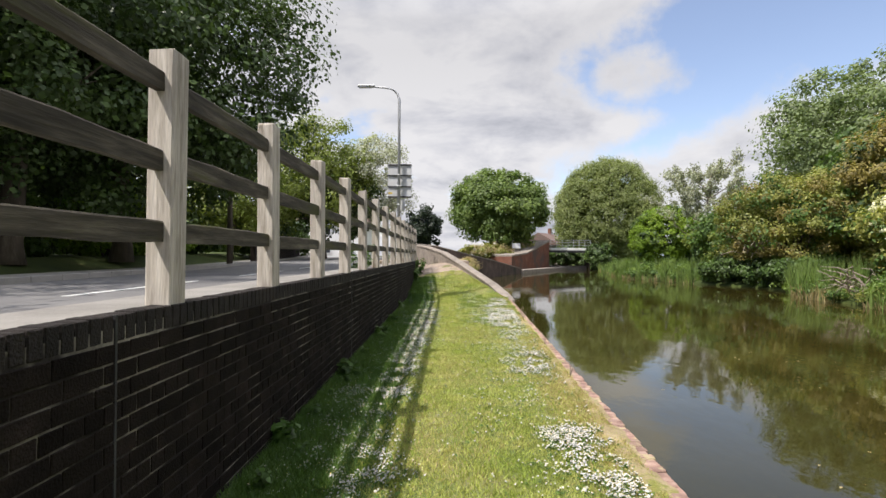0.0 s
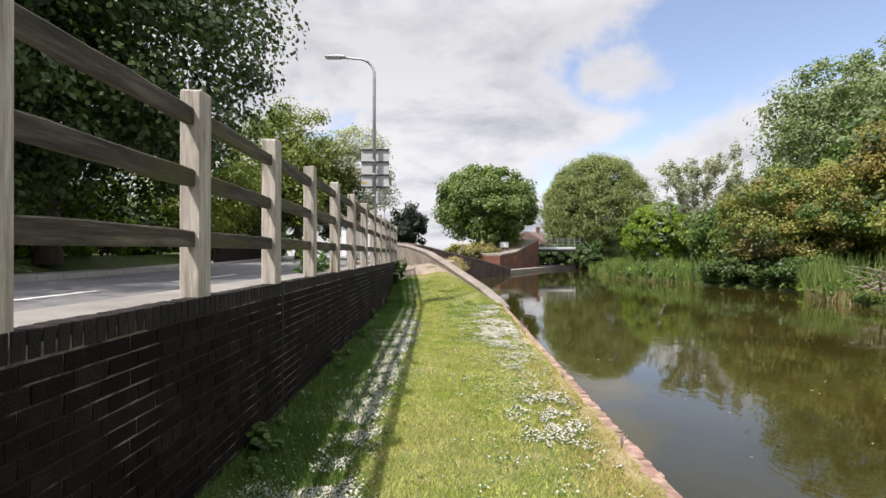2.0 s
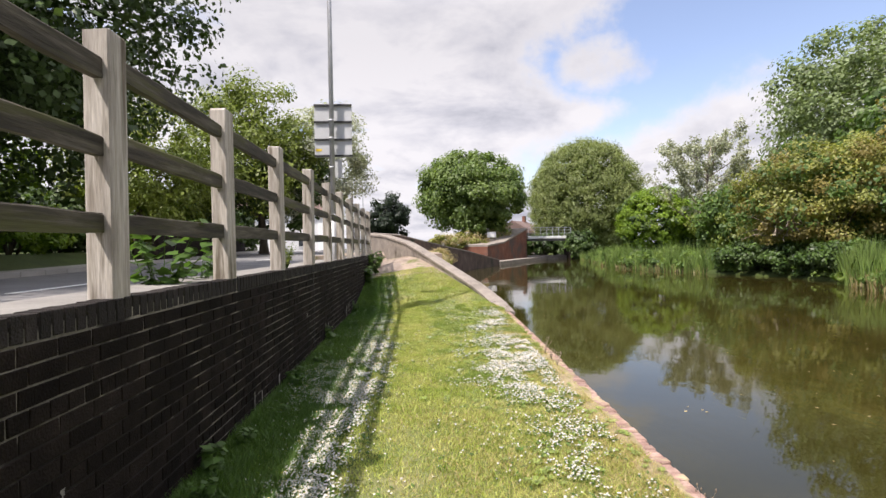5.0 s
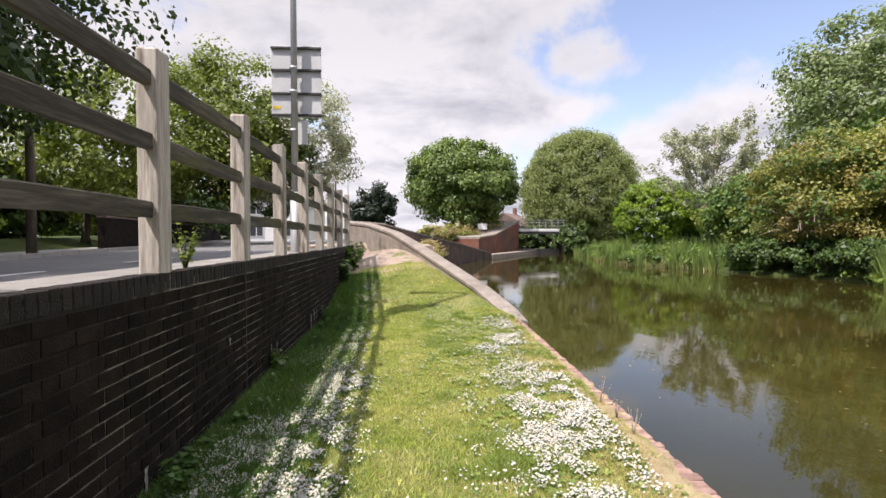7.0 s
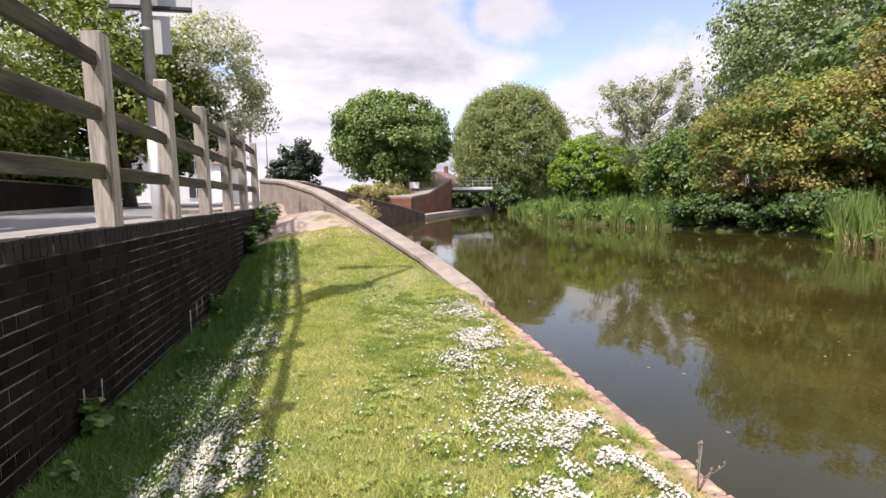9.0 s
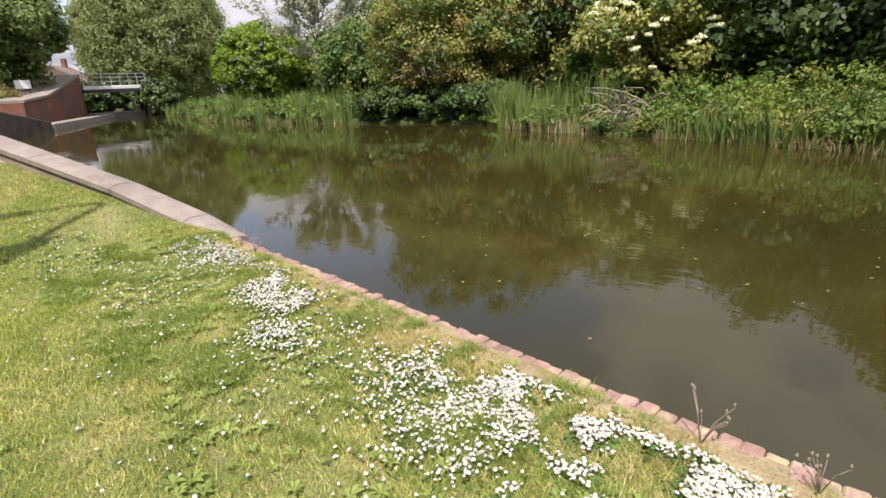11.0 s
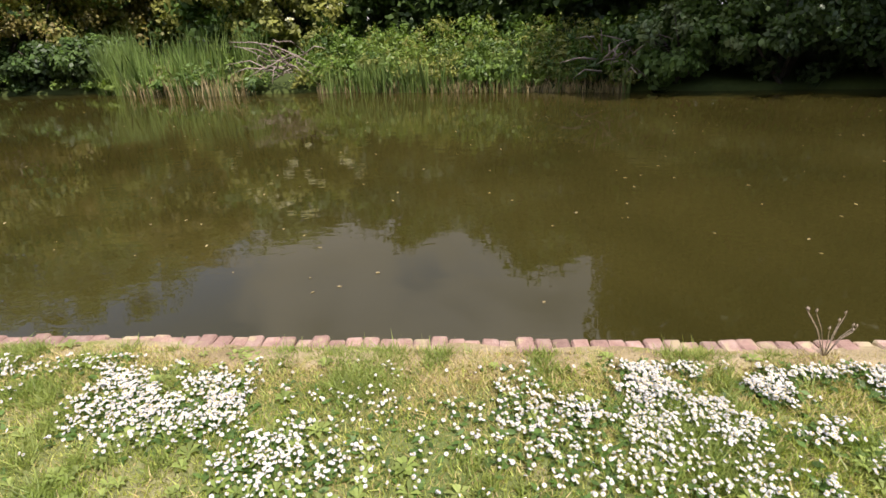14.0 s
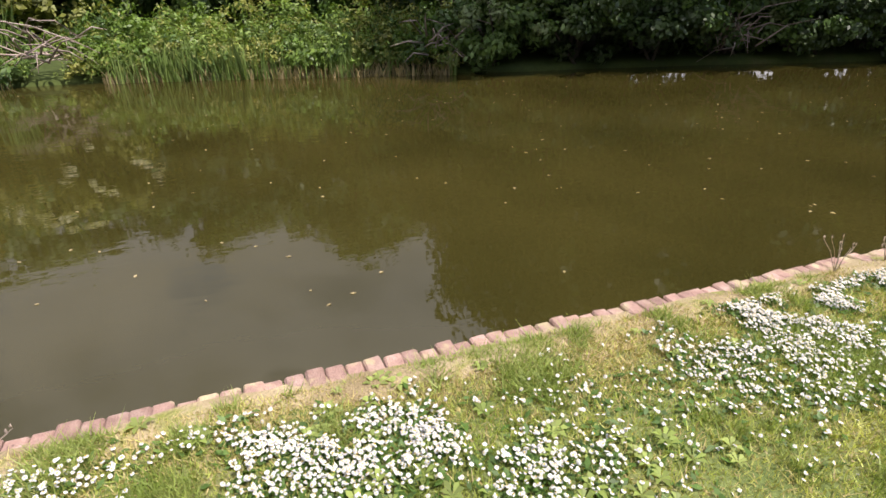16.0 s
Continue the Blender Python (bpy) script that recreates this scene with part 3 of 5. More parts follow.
for c in range(-1, 14):
    z = 0.0375 + c * 0.0802
    y = Y0 + (0.0 if c % 2 else 0.056)
    flem = c % 4 == 2
    while y < Y1 - 0.1:
        l = 0.1025 if flem else 0.215
        yc = y + l / 2
        row = (HEADERS if flem else STRETCHERS, (WALL_X - 0.055 + r.uniform(0.0, 0.004), yc, z + r.uniform(-0.001, 0.001)))
        (singles if 10.9 < yc < 13.6 and c >= 0 else run).append(row)
        y += l + 0.010
y = Y0
while y < Y1:
    row = (CAPS, (WALL_X - 0.050 + r.uniform(-0.002, 0.002), y, WALL_TOP - 0.055 + r.uniform(-0.002, 0.002)))
    (singles if 10.9 < y < 13.6 else run).append(row)
    y += 0.075


for j in JOINTS:
    part("movement_joint", boxed((WALL_X - 0.003, j, 0.56), (0.016, 0.014, 1.345)), wall, "dark vertical movement joint", M_DARKSTEEL)


def join_run(name, rows, mat, parent, label=""):
    V, F, o = [], [], 0
    cache = {}
    for ms, p in rows:
        me = ms[r.randrange(len(ms))]
        if me.name not in cache:
            cache[me.name] = mesh_arrays(me)
        co, fs = cache[me.name]
        V.append(co + np.array(p))
        F += [tuple(i + o for i in q) for q in fs]
        o += len(co)
    me = bpy.data.meshes.new(name)
    me.from_pydata(np.concatenate(V).tolist(), [], F)
    me.materials.append(mat)
    ob = part(name, me, parent, label)
    ob["kind"] = "stuff"
    return ob


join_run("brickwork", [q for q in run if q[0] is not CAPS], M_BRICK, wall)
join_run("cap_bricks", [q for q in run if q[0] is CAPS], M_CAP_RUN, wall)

# ---- brick edging of the canal ----
edging = thing("edging_canal", "weathered pink-red brick edging along the canal", "edging", kind="structure")
quay = bmesh.new()
for y in np.arange(-9, 18.5, 1.0):
    box(quay, (edge_x(y + 0.5) - 0.16, y + 0.5, -0.55), (0.29, 1.02, 0.98))
part("quay_wall", quay, edging, "dark wet brickwork under the edging", M_SHADE_BRICK)
COPES = [brick_mesh("edging_brick", (0.225, 0.0805, 0.11), 0.009, M_COPE, s + 40) for s in range(5)]
cope_one, cope_run = [], []
y = -9.0
while y < 18.0:
    p = (edge_x(y) - 0.108 + r.uniform(-0.014, 0.008), y, -0.063 + r.uniform(-0.010, 0.006))
    (cope_one if 10.6 < y < 17.4 else cope_run).append((COPES, p))
    y += 0.083 + r.uniform(-0.003, 0.005)
join_run("brickwork", cope_run, M_COPE_JOIN, edging)

# worn soil and dead grass lapping over the inner half of the bricks
sheet("ground_edge_strip", lambda y: [edge_x(y) - d - 0.05 * noise.noise(Vector((d * 9, y * 5, 2))) for d in (0.5, 0.42, 0.34, 0.27, 0.21, 0.16, 0.11, 0.06)], list(np.arange(-9, 18.2, 0.06)),
      lambda x, y: 0.010 - 0.022 * min(1.0, max(0.0, (edge_x(y) - x - 0.2) / 0.1)) + 0.016 * noise.noise(Vector((x * 6, y * 3.2, 1))) - (0.02 if edge_x(y) - x > 0.48 else 0.0) - 0.22 * max(0.0, 0.165 - (edge_x(y) - x)), M_SOIL, "dry trodden soil and dead grass behind the edging", "soil")

# ---- parapet that climbs beside the path ----
def parapet(name, label, line, thick, bottom, mat, top_mat, over=0.03, seg=0.9):
    """A wall along a plan line of (x, y, top), with coping stones of their own."""
    p = thing(name, label, "wall", kind="structure")
    V, F = [], []
    fine = []
    for a, b in zip(line, line[1:]):
        n = max(1, int(math.dist(a[:2], b[:2]) / seg))
        fine += [tuple(a[i] + (b[i] - a[i]) * j / n for i in range(3)) for j in range(n)]
    fine.append(line[-1])
    sides = []
    for i, q in enumerate(fine):
        a, b = Vector(fine[max(i - 1, 0)][:2]), Vector(fine[min(i + 1, len(fine) - 1)][:2])
        d = (b - a).normalized()
        sides.append(Vector((d.y, -d.x)))
    for q, s in zip(fine, sides):
        for w, z in ((thick / 2, bottom), (thick / 2, q[2] - 0.09), (-thick / 2, q[2] - 0.09), (-thick / 2, bottom)):
            V.append((q[0] + s.x * w, q[1] + s.y * w, z))
    for i in range(len(fine) - 1):
        for k in range(3):
            F.append((i * 4 + k, i * 4 + 4 + k, i * 4 + 5 + k, i * 4 + 1 + k))
    F += [(0, 1, 2, 3), tuple(len(V) - 1 - k for k in range(4))]
    part("masonry", mesh_of("masonry", V, F, mat), p)
    for i in range(len(fine) - 1):
        a, b = fine[i], fine[i + 1]
        bm = bmesh.new()
        vs = []
        for q, s in ((a, sides[i]), (b, sides[i + 1])):
            sh = 0.006 if q is a else -0.006
            d = (Vector(b) - Vector(a)).normalized() * sh
            for w, z in ((thick / 2 + over, -0.09), (thick / 2 + over, -0.03), (thick * 0.28, 0.0), (-thick * 0.28, 0.0), (-thick / 2 - over, -0.03), (-thick / 2 - over, -0.09)):
                vs.append(bm.verts.new((q[0] + s.x * w + d.x, q[1] + s.y * w + d.y, q[2] + z + d.z)))
        for k in range(6):
            bm.faces.new((vs[k], vs[(k + 1) % 6], vs[6 + (k + 1) % 6], vs[6 + k]))
        bm.faces.new(vs[:6][::-1])
        bm.faces.new(vs[6:])
        bmesh.ops.recalc_face_normals(bm, faces=bm.faces)
        part("coping_stone", bm, p, mat=top_mat)
    return p


parapet("wall_parapet", "pale weathered coping wall curving up beside the path", PARAPET, 0.30, -1.2, M_STONE, M_STONE, seg=0.7)
FARWALL = [(-1.6, 28.2, 2.08), (-0.6, 30.5, 2.05), (0.6, 36.0, 1.8), (2.2, 40.5, 1.45), (3.9, 44.5, 1.1), (5.6, 48.5, 0.66), (7.4, 52.8, 0.22)]
parapet("wall_bridge_far", "brick wing wall, darkened for shade, sloping down to the water", FARWALL, 0.4, -1.2, M_SHADE_BRICK, M_STONE, 0.02, 1.2)

# ---- red brick abutment with a sloping top, landing and the pale bridge beyond ----
ab = thing("wall_abutment", "red brick bridge abutment with a pale sloping top", "wall", kind="structure")
bm = bmesh.new()
prof = [(6.9, 55.5, 1.35), (9.2, 60.5, 1.65), (13.0, 67.0, 3.25)]
vs = []
for x, y, z in prof:
    vs.append([bm.verts.new((x, y, -1)), bm.verts.new((x, y, z)), bm.verts.new((x - 3.2, y + 2.6, z)), bm.verts.new((x - 3.2, y + 2.6, -1))])
for a, b in zip(vs, vs[1:]):
    for k in range(4):
        bm.faces.new((a[k], a[(k + 1) % 4], b[(k + 1) % 4], b[k]))
bm.faces.new(vs[0][::-1]); bm.faces.new(vs[-1])
bmesh.ops.recalc_face_normals(bm, faces=bm.faces)
part("masonry", bm, ab, mat=M_RED)
for a, b in zip(prof, prof[1:]):
    d = Vector(b) - Vector(a)
    mid = (Vector(a) + Vector(b)) / 2
    bm = bmesh.new()
    q = []
    for p_ in (a, b):
        for w, z in ((-0.1, 0.0), (-0.1, 0.16), (3.3, 0.16), (3.3, 0.0)):
            q.append(bm.verts.new((p_[0] - w * 0.776, p_[1] + w * 0.63, p_[2] + z + 0.004)))
    for k in range(4):
        bm.faces.new((q[k], q[(k + 1) % 4], q[4 + (k + 1) % 4], q[4 + k]))
    bm.faces.new(q[:4][::-1]); bm.faces.new(q[4:])
    bmesh.ops.recalc_face_normals(bm, faces=bm.faces)
    part("coping_slab", bm, ab, "pale sloping slab", M_STONE)
for a, b in (((7.2, 52.6), (13.6, 65.6)), ((13.6, 65.6), (16.4, 70.6))):
    m_ = Vector((*a, 0)).lerp(Vector((*b, 0)), 0.5)
    tagged(part("ledge", boxed((m_.x, m_.y, -0.2), (1.0, math.dist(a, b), 0.5), 0.03, Euler((0, 0, -math.atan2(b[0] - a[0], b[1] - a[1]))).to_matrix()), None, mat=M_STONE), "low pale stone ledge at the waterline", "ledge", kind="structure")
fb = thing("footbridge", "pale flat footbridge with thin railings over the arm", "bridge")
th = -math.atan2(6.6, 1.4)
R = Euler((0, 0, th)).to_matrix()
ctr = Vector((15.6, 68.4, 2.28))
part("deck", boxed(ctr, (2.2, 5.6, 0.30), 0.03, R), fb, "white painted edge beam", M_WHITE)
part("girder", boxed(ctr + R @ Vector((0.25, 0, -0.28)), (1.7, 5.5, 0.26), 0.02, R), fb, "dark girder under the deck", M_DARKSTEEL)
# Added support; its near-black brick stands in for shade below the deck.
part("pier", boxed(ctr + R @ Vector((0.3, 2.9, -1.45)), (1.8, 0.6, 2.6), 0.03, R), fb, "added brick pier, darkened for shade under the deck", M_BRICK_ONE)
for i in range(8):
    part("railing_post", boxed(ctr + R @ Vector((1.0, -2.7 + i * 0.77, 0.65)), (0.05, 0.05, 1.05), 0.005, R), fb, mat=M_STEEL)
for z in (0.5, 0.85, 1.15):
    part("rail", boxed(ctr + R @ Vector((1.0, 0, z)), (0.045, 5.5, 0.045), 0.005, R), fb, mat=M_STEEL)
tagged(part("landing", boxed((16.4, 69.2, -0.15), (1.4, 6.6, 0.62), 0.03, R), None, mat=M_STONE), "low pale stone landing under the footbridge", "landing", kind="structure")

# ---- post and rail fence on the wall ----
fence = thing("fence", "weathered grey post and three-rail timber fence on the wall", "fence", (0, 0, 0))
PITCH = 1.55
POST_Y = [2.44 - PITCH * i for i in range(7, 0, -1)] + [2.44, 3.96, 5.54, 7.08, 8.59, 10.17, 11.77, 13.47, 15.02, 16.53, 17.98, 19.47, 20.98, 22.5]


def post_mesh(seed):
    r = random.Random(seed)
    bm = boxed((0, 0, 0), (0.13, 0.158, 1.6), 0.009)
    for v in bm.verts:
        if v.co.z > 0.7:
            v.co.z += r.uniform(-0.006, 0.006) + v.co.x * r.uniform(-0.08, 0.08)
        v.co.x += r.uniform(-0.003, 0.003)
    me = bpy.data.meshes.new("post")
    bm.to_mesh(me); bm.free()
    me.materials.append(M_WOOD)
    return me


posts = [post_mesh(s) for s in range(4)]
rr = random.Random(5)


def lift(y):
    return 0.065 * min(1.0, max(0.0, (y - 5.5) / 4.5))


for i, y in enumerate(POST_Y):
    p = part("post", posts[i % 4], fence)
    p.matrix_local = pose(-1.170, y, 2.505 + lift(y) - 0.8 + rr.uniform(-0.008, 0.008), rr.uniform(-0.4, 0.4), rr.uniform(-0.3, 0.3), rr.uniform(-1.0, 1.0))


def rail_mesh(seed):
    r = random.Random(seed + 50)
    bm = bmesh.new()
    n = 6
    rows = []
    for i in range(n + 1):
        y = -PITCH / 2 + PITCH * i / n
        hz = 0.056 * (0.9 if i in (0, n) else 1.0) + r.uniform(-0.003, 0.003)
        hx = 0.023 + r.uniform(-0.002, 0.002)
        cz = r.uniform(-0.004, 0.004)
        rows.append([bm.verts.new((sx * (hx - cx), y, cz + sz * (hz - cz2))) for sx, sz, cx, cz2 in ((1, 1, 0.006, 0), (-1, 1, 0.006, 0), (-1, 1, 0, 0.008), (-1, -1, 0, 0.006), (1, -1, 0, 0.006), (1, 1, 0, 0.008))])
    for a, b in zip(rows, rows[1:]):
        for k in range(6):
            bm.faces.new((a[k], a[(k + 1) % 6], b[(k + 1) % 6], b[k]))
    bm.faces.new(rows[0][::-1]); bm.faces.new(rows[-1])
    bmesh.ops.recalc_face_normals(bm, faces=bm.faces)
    me = bpy.data.meshes.new("rail")
    bm.to_mesh(me); bm.free()
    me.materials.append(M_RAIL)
    return me


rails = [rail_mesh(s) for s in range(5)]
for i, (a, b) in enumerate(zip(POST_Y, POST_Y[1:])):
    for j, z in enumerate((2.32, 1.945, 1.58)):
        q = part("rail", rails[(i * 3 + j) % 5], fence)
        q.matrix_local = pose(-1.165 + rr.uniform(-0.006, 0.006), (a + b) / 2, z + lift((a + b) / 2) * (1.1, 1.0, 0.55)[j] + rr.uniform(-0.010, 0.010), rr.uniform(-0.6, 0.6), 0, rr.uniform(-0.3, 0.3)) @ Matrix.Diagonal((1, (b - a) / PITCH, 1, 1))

# ---- street lamp with the road sign on it ----
def street_lamp(label, foot, height, reach, group):
    t = thing("street_lamp", label, "street lamp", foot, group=group)
    tube_part("base", [(0, 0, -0.3), (0, 0, 1.15)], [0.075, 0.075], M_STEEL, t, 14)
    tube_part("collar", [(0, 0, 1.13), (0, 0, 1.2)], [0.085, 0.06], M_STEEL, t, 14)
    h = height
    pts = [(0, 0, 1.15), (0, 0, h - 0.45)] + [(-0.42 * (1 - math.cos(a)), 0, h - 0.45 + 0.38 * math.sin(a)) for a in (0.5, 0.9, 1.25, 1.5)] + [(-reach * 0.75, 0, h - 0.03)]
    tube_part("column", pts, [0.052, 0.042, 0.038, 0.034, 0.032, 0.03, 0.028], M_STEEL, t, 12)
    bm = boxed((-reach * 0.75 - 0.2, 0, h - 0.01), (0.55, 0.17, 0.085), 0.03)
    head = part("lamp_head", bm, t, "flat grey lantern", M_ALU)
    part("lens", boxed((-reach * 0.75 - 0.24, 0, h - 0.056), (0.38, 0.12, 0.02), 0.005), head, "clear lens under the lantern", M_LENS)
    return t


street_lamp("grey steel street lamp column with a curved arm", (-1.33, 16.72, ROAD_Z), 5.95, 1.15, "street lamps")
sign = thing("road_sign", "grey back of a rectangular road sign on the lamp column", "road sign", (-1.32, 16.83, 3.32))
part("plate", boxed((0, 0.03, 0.55), (0.76, 0.012, 1.1), 0.004), sign, mat=M_ALU)
for z in (0.03, 0.36, 0.72, 1.06):
    part("channel", boxed((0, 0.005, z), (0.77, 0.036, 0.035), 0.004), sign, "dark stiffening channel", M_DARKSTEEL)
for z in (0.36, 0.72):
    tube_part("clamp", [(-0.02, -0.11, z - 0.02), (-0.02, -0.11, z + 0.02)], [0.06, 0.06], M_STEEL, sign, 12)
part("sticker", boxed((-0.30, 0.022, 0.15), (0.12, 0.004, 0.05)), sign, "small yellow sticker", M_EYE)
part("lower_plate", boxed((0.05, 0.03, -0.23), (0.23, 0.012, 0.38), 0.004), sign, "small grey plate under the sign", M_ALU)
tube_part("clamp", [(-0.02, -0.11, -0.25), (-0.02, -0.11, -0.21)], [0.058, 0.058], M_STEEL, sign, 12)

# ---- trees beside the road ----
K = dict(clump=0.28, low=-0.95, inner=0.6)


def shrub(label, place, radii, rows, seed, name="shrub", category="bush", stems=7, group=""):
    """A bush with many stems from the ground. rows: (material, clumps, per, size, keywords)."""
    t = thing(name, label, category, place, group=group)
    r = random.Random(seed)
    specs = []
    for i in range(stems):
        a = r.uniform(0, 6.28)
        e = Vector((math.cos(a) * radii[0] * r.uniform(.3, .8), math.sin(a) * radii[1] * r.uniform(.3, .8), radii[2] * r.uniform(1.1, 1.8)))
        s = Vector((r.uniform(-.2, .2) * radii[0], r.uniform(-.2, .2) * radii[1], -0.15))
        specs.append(([s, s.lerp(e, 0.5) + Vector((0, 0, 0.15 * radii[2])), e], [0.05, 0.035, 0.008]))
    part("branchwork", joined_tubes("branchwork", specs, M_BARK, 5), t)
    for i, (mat, clumps, per, size, kw) in enumerate(rows):
        part("crown" if i == 0 else "foliage", quads_mesh("crown", crown_leaves((0, 0, radii[2] * 0.95), radii, clumps, per, size, **kw), mat), t)
    return t


def sycamore(label, place, rad, height, seed, clumps=230, per=95, size=0.16):
    c = (0, 0, height * 0.50)
    tree_thing(label, place, [(L_DARK, crown_leaves(c, (rad, rad, height * 0.42), clumps, per, size, clump=0.24, low=-0.9, inner=0.75, lumpy=0.3, slim=0.7))],
               (0.3, 0.2, height * 0.9), 0.28, seed, rad * 0.85, 16, group="roadside sycamores")


sycamore("tall dark green sycamore shading the road", (-11.0, 18.0, 1.3), 6.2, 14.0, 3, 420, 150, 0.115)
sycamore("dark green sycamore with boughs low over the verge", (-10.8, 13.0, 1.3), 4.2, 10.5, 12, 150, 130, 0.11)
sycamore("tall dark green sycamore beside the road", (-12.0, 8.5, 1.3), 5.2, 13.0, 4, 120, 130, 0.115)
sycamore("dark green sycamore with low branches", (-13.0, 0.0, 1.3), 5.2, 12.5, 5, 120, 110, 0.13)
sycamore("dark leafy sycamore at the roadside", (-12.5, -9.0, 1.3), 5.0, 12.0, 6, 130, 60, 0.2)
sycamore("dark sycamore in the row behind", (-18.0, 21.0, 1.3), 5.0, 12.0, 8, 150, 70, 0.2)
sycamore("dark sycamore far behind the verge", (-19.5, 9.0, 1.3), 5.5, 12.0, 9, 100, 60, 0.2)

for i, y in enumerate(range(-10, 44, 5)):
    shrub("dense dark hedge growth behind the verge", (-19.5 - (i % 3) * 0.7 - max(0, y - 25) * 0.25, y, 1.3), (2.2, 3.4, 2.3), [(L_DARK, 60, 90, 0.2, dict(clump=0.34, low=-0.95, inner=0.7)), (L_MID, 25, 60, 0.18, K)], 140 + i, group="dark hedge")
tree_thing("leafy green roadside tree with pale blossom on one side", (-8.8, 38.0, 1.3), [
    (L_FRESH, crown_leaves((-0.6, -0.5, 5.4), (4.2, 4.0, 4.6), 170, 110, 0.13, clump=0.26, low=-0.8, inner=0.6)),
    (L_BLOOM, crown_leaves((3.3, 0.8, 4.9), (3.1, 2.8, 4.0), 95, 100, 0.12, clump=0.28, low=-0.8, inner=0.6)),
    (L_DARK, crown_leaves((0.4, 0.5, 3.8), (4.0, 3.6, 3.0), 70, 80, 0.17, clump=0.3, low=-0.9, inner=0.7))], (0.2, 0, 8.6), 0.22, 21, 3.4, 14)
tree_thing("yellow-green young tree at the verge", (-12.6, 31.0, 1.3), [
    (L_FRESH, crown_leaves((0, 0, 3.8), (3.2, 3.2, 3.6), 130, 90, 0.125, clump=0.26, low=-0.9, inner=0.6))], (0.2, 0, 6.2), 0.14, 22, 2.4, 10)
tree_thing("pale green small tree behind the verge", (-15.5, 24.0, 1.3), [
    (L_BRIGHT, crown_leaves((0, 0, 2.6), (2.8, 2.8, 2.6), 80, 80, 0.14, clump=0.3, low=-0.9, inner=0.6))], (0.2, 0, 4.2), 0.12, 23, 2.0, 8)


for i, (x, y) in enumerate(((-22.5, 46.0), (-25.5, 52.0), (-21.5, 55.0), (-28.0, 59.0), (-23.5, 62.0), (-31.0, 68.0))):
    shrub("tall dark hedge growth further along the road", (x, y, 1.2), (3.0, 3.8, 2.3), [(L_DARK, 60, 80, 0.22, dict(clump=0.34, low=-0.95, inner=0.7)), (L_FRESH, 20, 60, 0.18, K)], 260 + i, group="dark hedge")
for i, (y, w, h) in enumerate([(3, 2.2, 1.4), (7, 2.4, 1.1), (11.5, 2.3, 1.5), (16, 2.2, 1.2), (20.5, 2.4, 1.3), (25, 2.2, 1.1)]):
    shrub("low leafy bush in the verge beyond the road", (-13.0 - (i % 2) * 0.8, y, 1.3), (1.6, w, h), [(L_BRIGHT if i % 3 else L_MID, 45, 60, 0.12, K)], i + 60, group="verge bushes")
for i, (x, y, w, h) in enumerate([(-11.5, 35.0, 2.6, 1.7), (-12.2, 41.0, 2.8, 1.8), (-13.0, 47.0, 2.8, 1.9), (-14.5, 53.5, 2.8, 1.5), (-13.6, 29.0, 2.2, 1.5)]):
    shrub("dark hedge bush behind the garden wall", (x - 1.0, y, 1.3), (2.0, w, h), [(L_DARK, 60, 80, 0.15, K), (L_MID, 15, 60, 0.13, K)], 200 + i, group="garden hedge")
pole = thing("wooden_pole", "dark weathered wooden pole at the verge", "pole", (-9.3, 22.9, 1.05))
tube_part("shaft", [(0, 0, -0.2), (0.01, 0, 1.6), (0, 0, 3.3)], [0.13, 0.115, 0.10], M_BARK, pole, 10)

lowwall = thing("wall_far_roadside", "low dark red brick garden wall along the far pavement", "wall", kind="structure")
for a, b in (((-9.8, 27.0), (-11.0, 38.0)), ((-11.0, 38.0), (-14.5, 52.0)), ((-14.5, 52.0), (-20, 66.0))):
    m_ = Vector((*a, 1.55)).lerp(Vector((*b, 1.55)), 0.5)
    Rw = Euler((0, 0, -math.atan2(b[0] - a[0], b[1] - a[1]))).to_matrix()
    part("masonry", boxed(m_, (0.24, math.dist(a, b), 1.2), 0.01, Rw), lowwall, mat=M_BRICK_ONE)
    part("coping", boxed(m_ + Vector((0, 0, 0.64)), (0.32, math.dist(a, b), 0.07), 0.01, Rw), lowwall, mat=M_SHADE_BRICK)


def house(label, place, size, ridge, turn, rows, cols, wallmat):
    w, d, h = size
    t = thing("house", label, "house", place, turn)
    part("wall", boxed((0, 0, h / 2 - 0.3), (w, d, h + 0.6)), t, mat=wallmat)
    bm = bmesh.new()
    o = 0.35
    v = [bm.verts.new(p) for p in ((-w / 2 - o, -d / 2 - o, h - 0.1), (w / 2 + o, -d / 2 - o, h - 0.1), (w / 2 + o, d / 2 + o, h - 0.1), (-w / 2 - o, d / 2 + o, h - 0.1), (-w / 2 - o, 0, h + ridge), (w / 2 + o, 0, h + ridge))]
    for f in ((0, 1, 5, 4), (2, 3, 4, 5), (0, 4, 3), (1, 2, 5), (3, 2, 1, 0)):
        bm.faces.new([v[i] for i in f])
    roof = part("roof", bm, t, mat=M_ROOF)
    part("chimney", boxed((w * 0.3, 0, h + ridge + 0.3), (0.7, 0.5, 1.3), 0.02), roof, mat=M_RED)
    for i in range(rows):
        for j in range(cols):
            x, z = -w / 2 + w * (j + 0.5) / cols, h * (i + 0.5) / rows
            wn = part("window", boxed((x, -d / 2 - 0.02, z), (1.3, 0.1, 1.2), 0.01), t, mat=M_WHITE)
            for s in (-1, 1):
                part("pane", boxed((x + s * 0.3, -d / 2 - 0.05, z), (0.54, 0.06, 1.06)), wn, mat=M_GLASS)
    return t


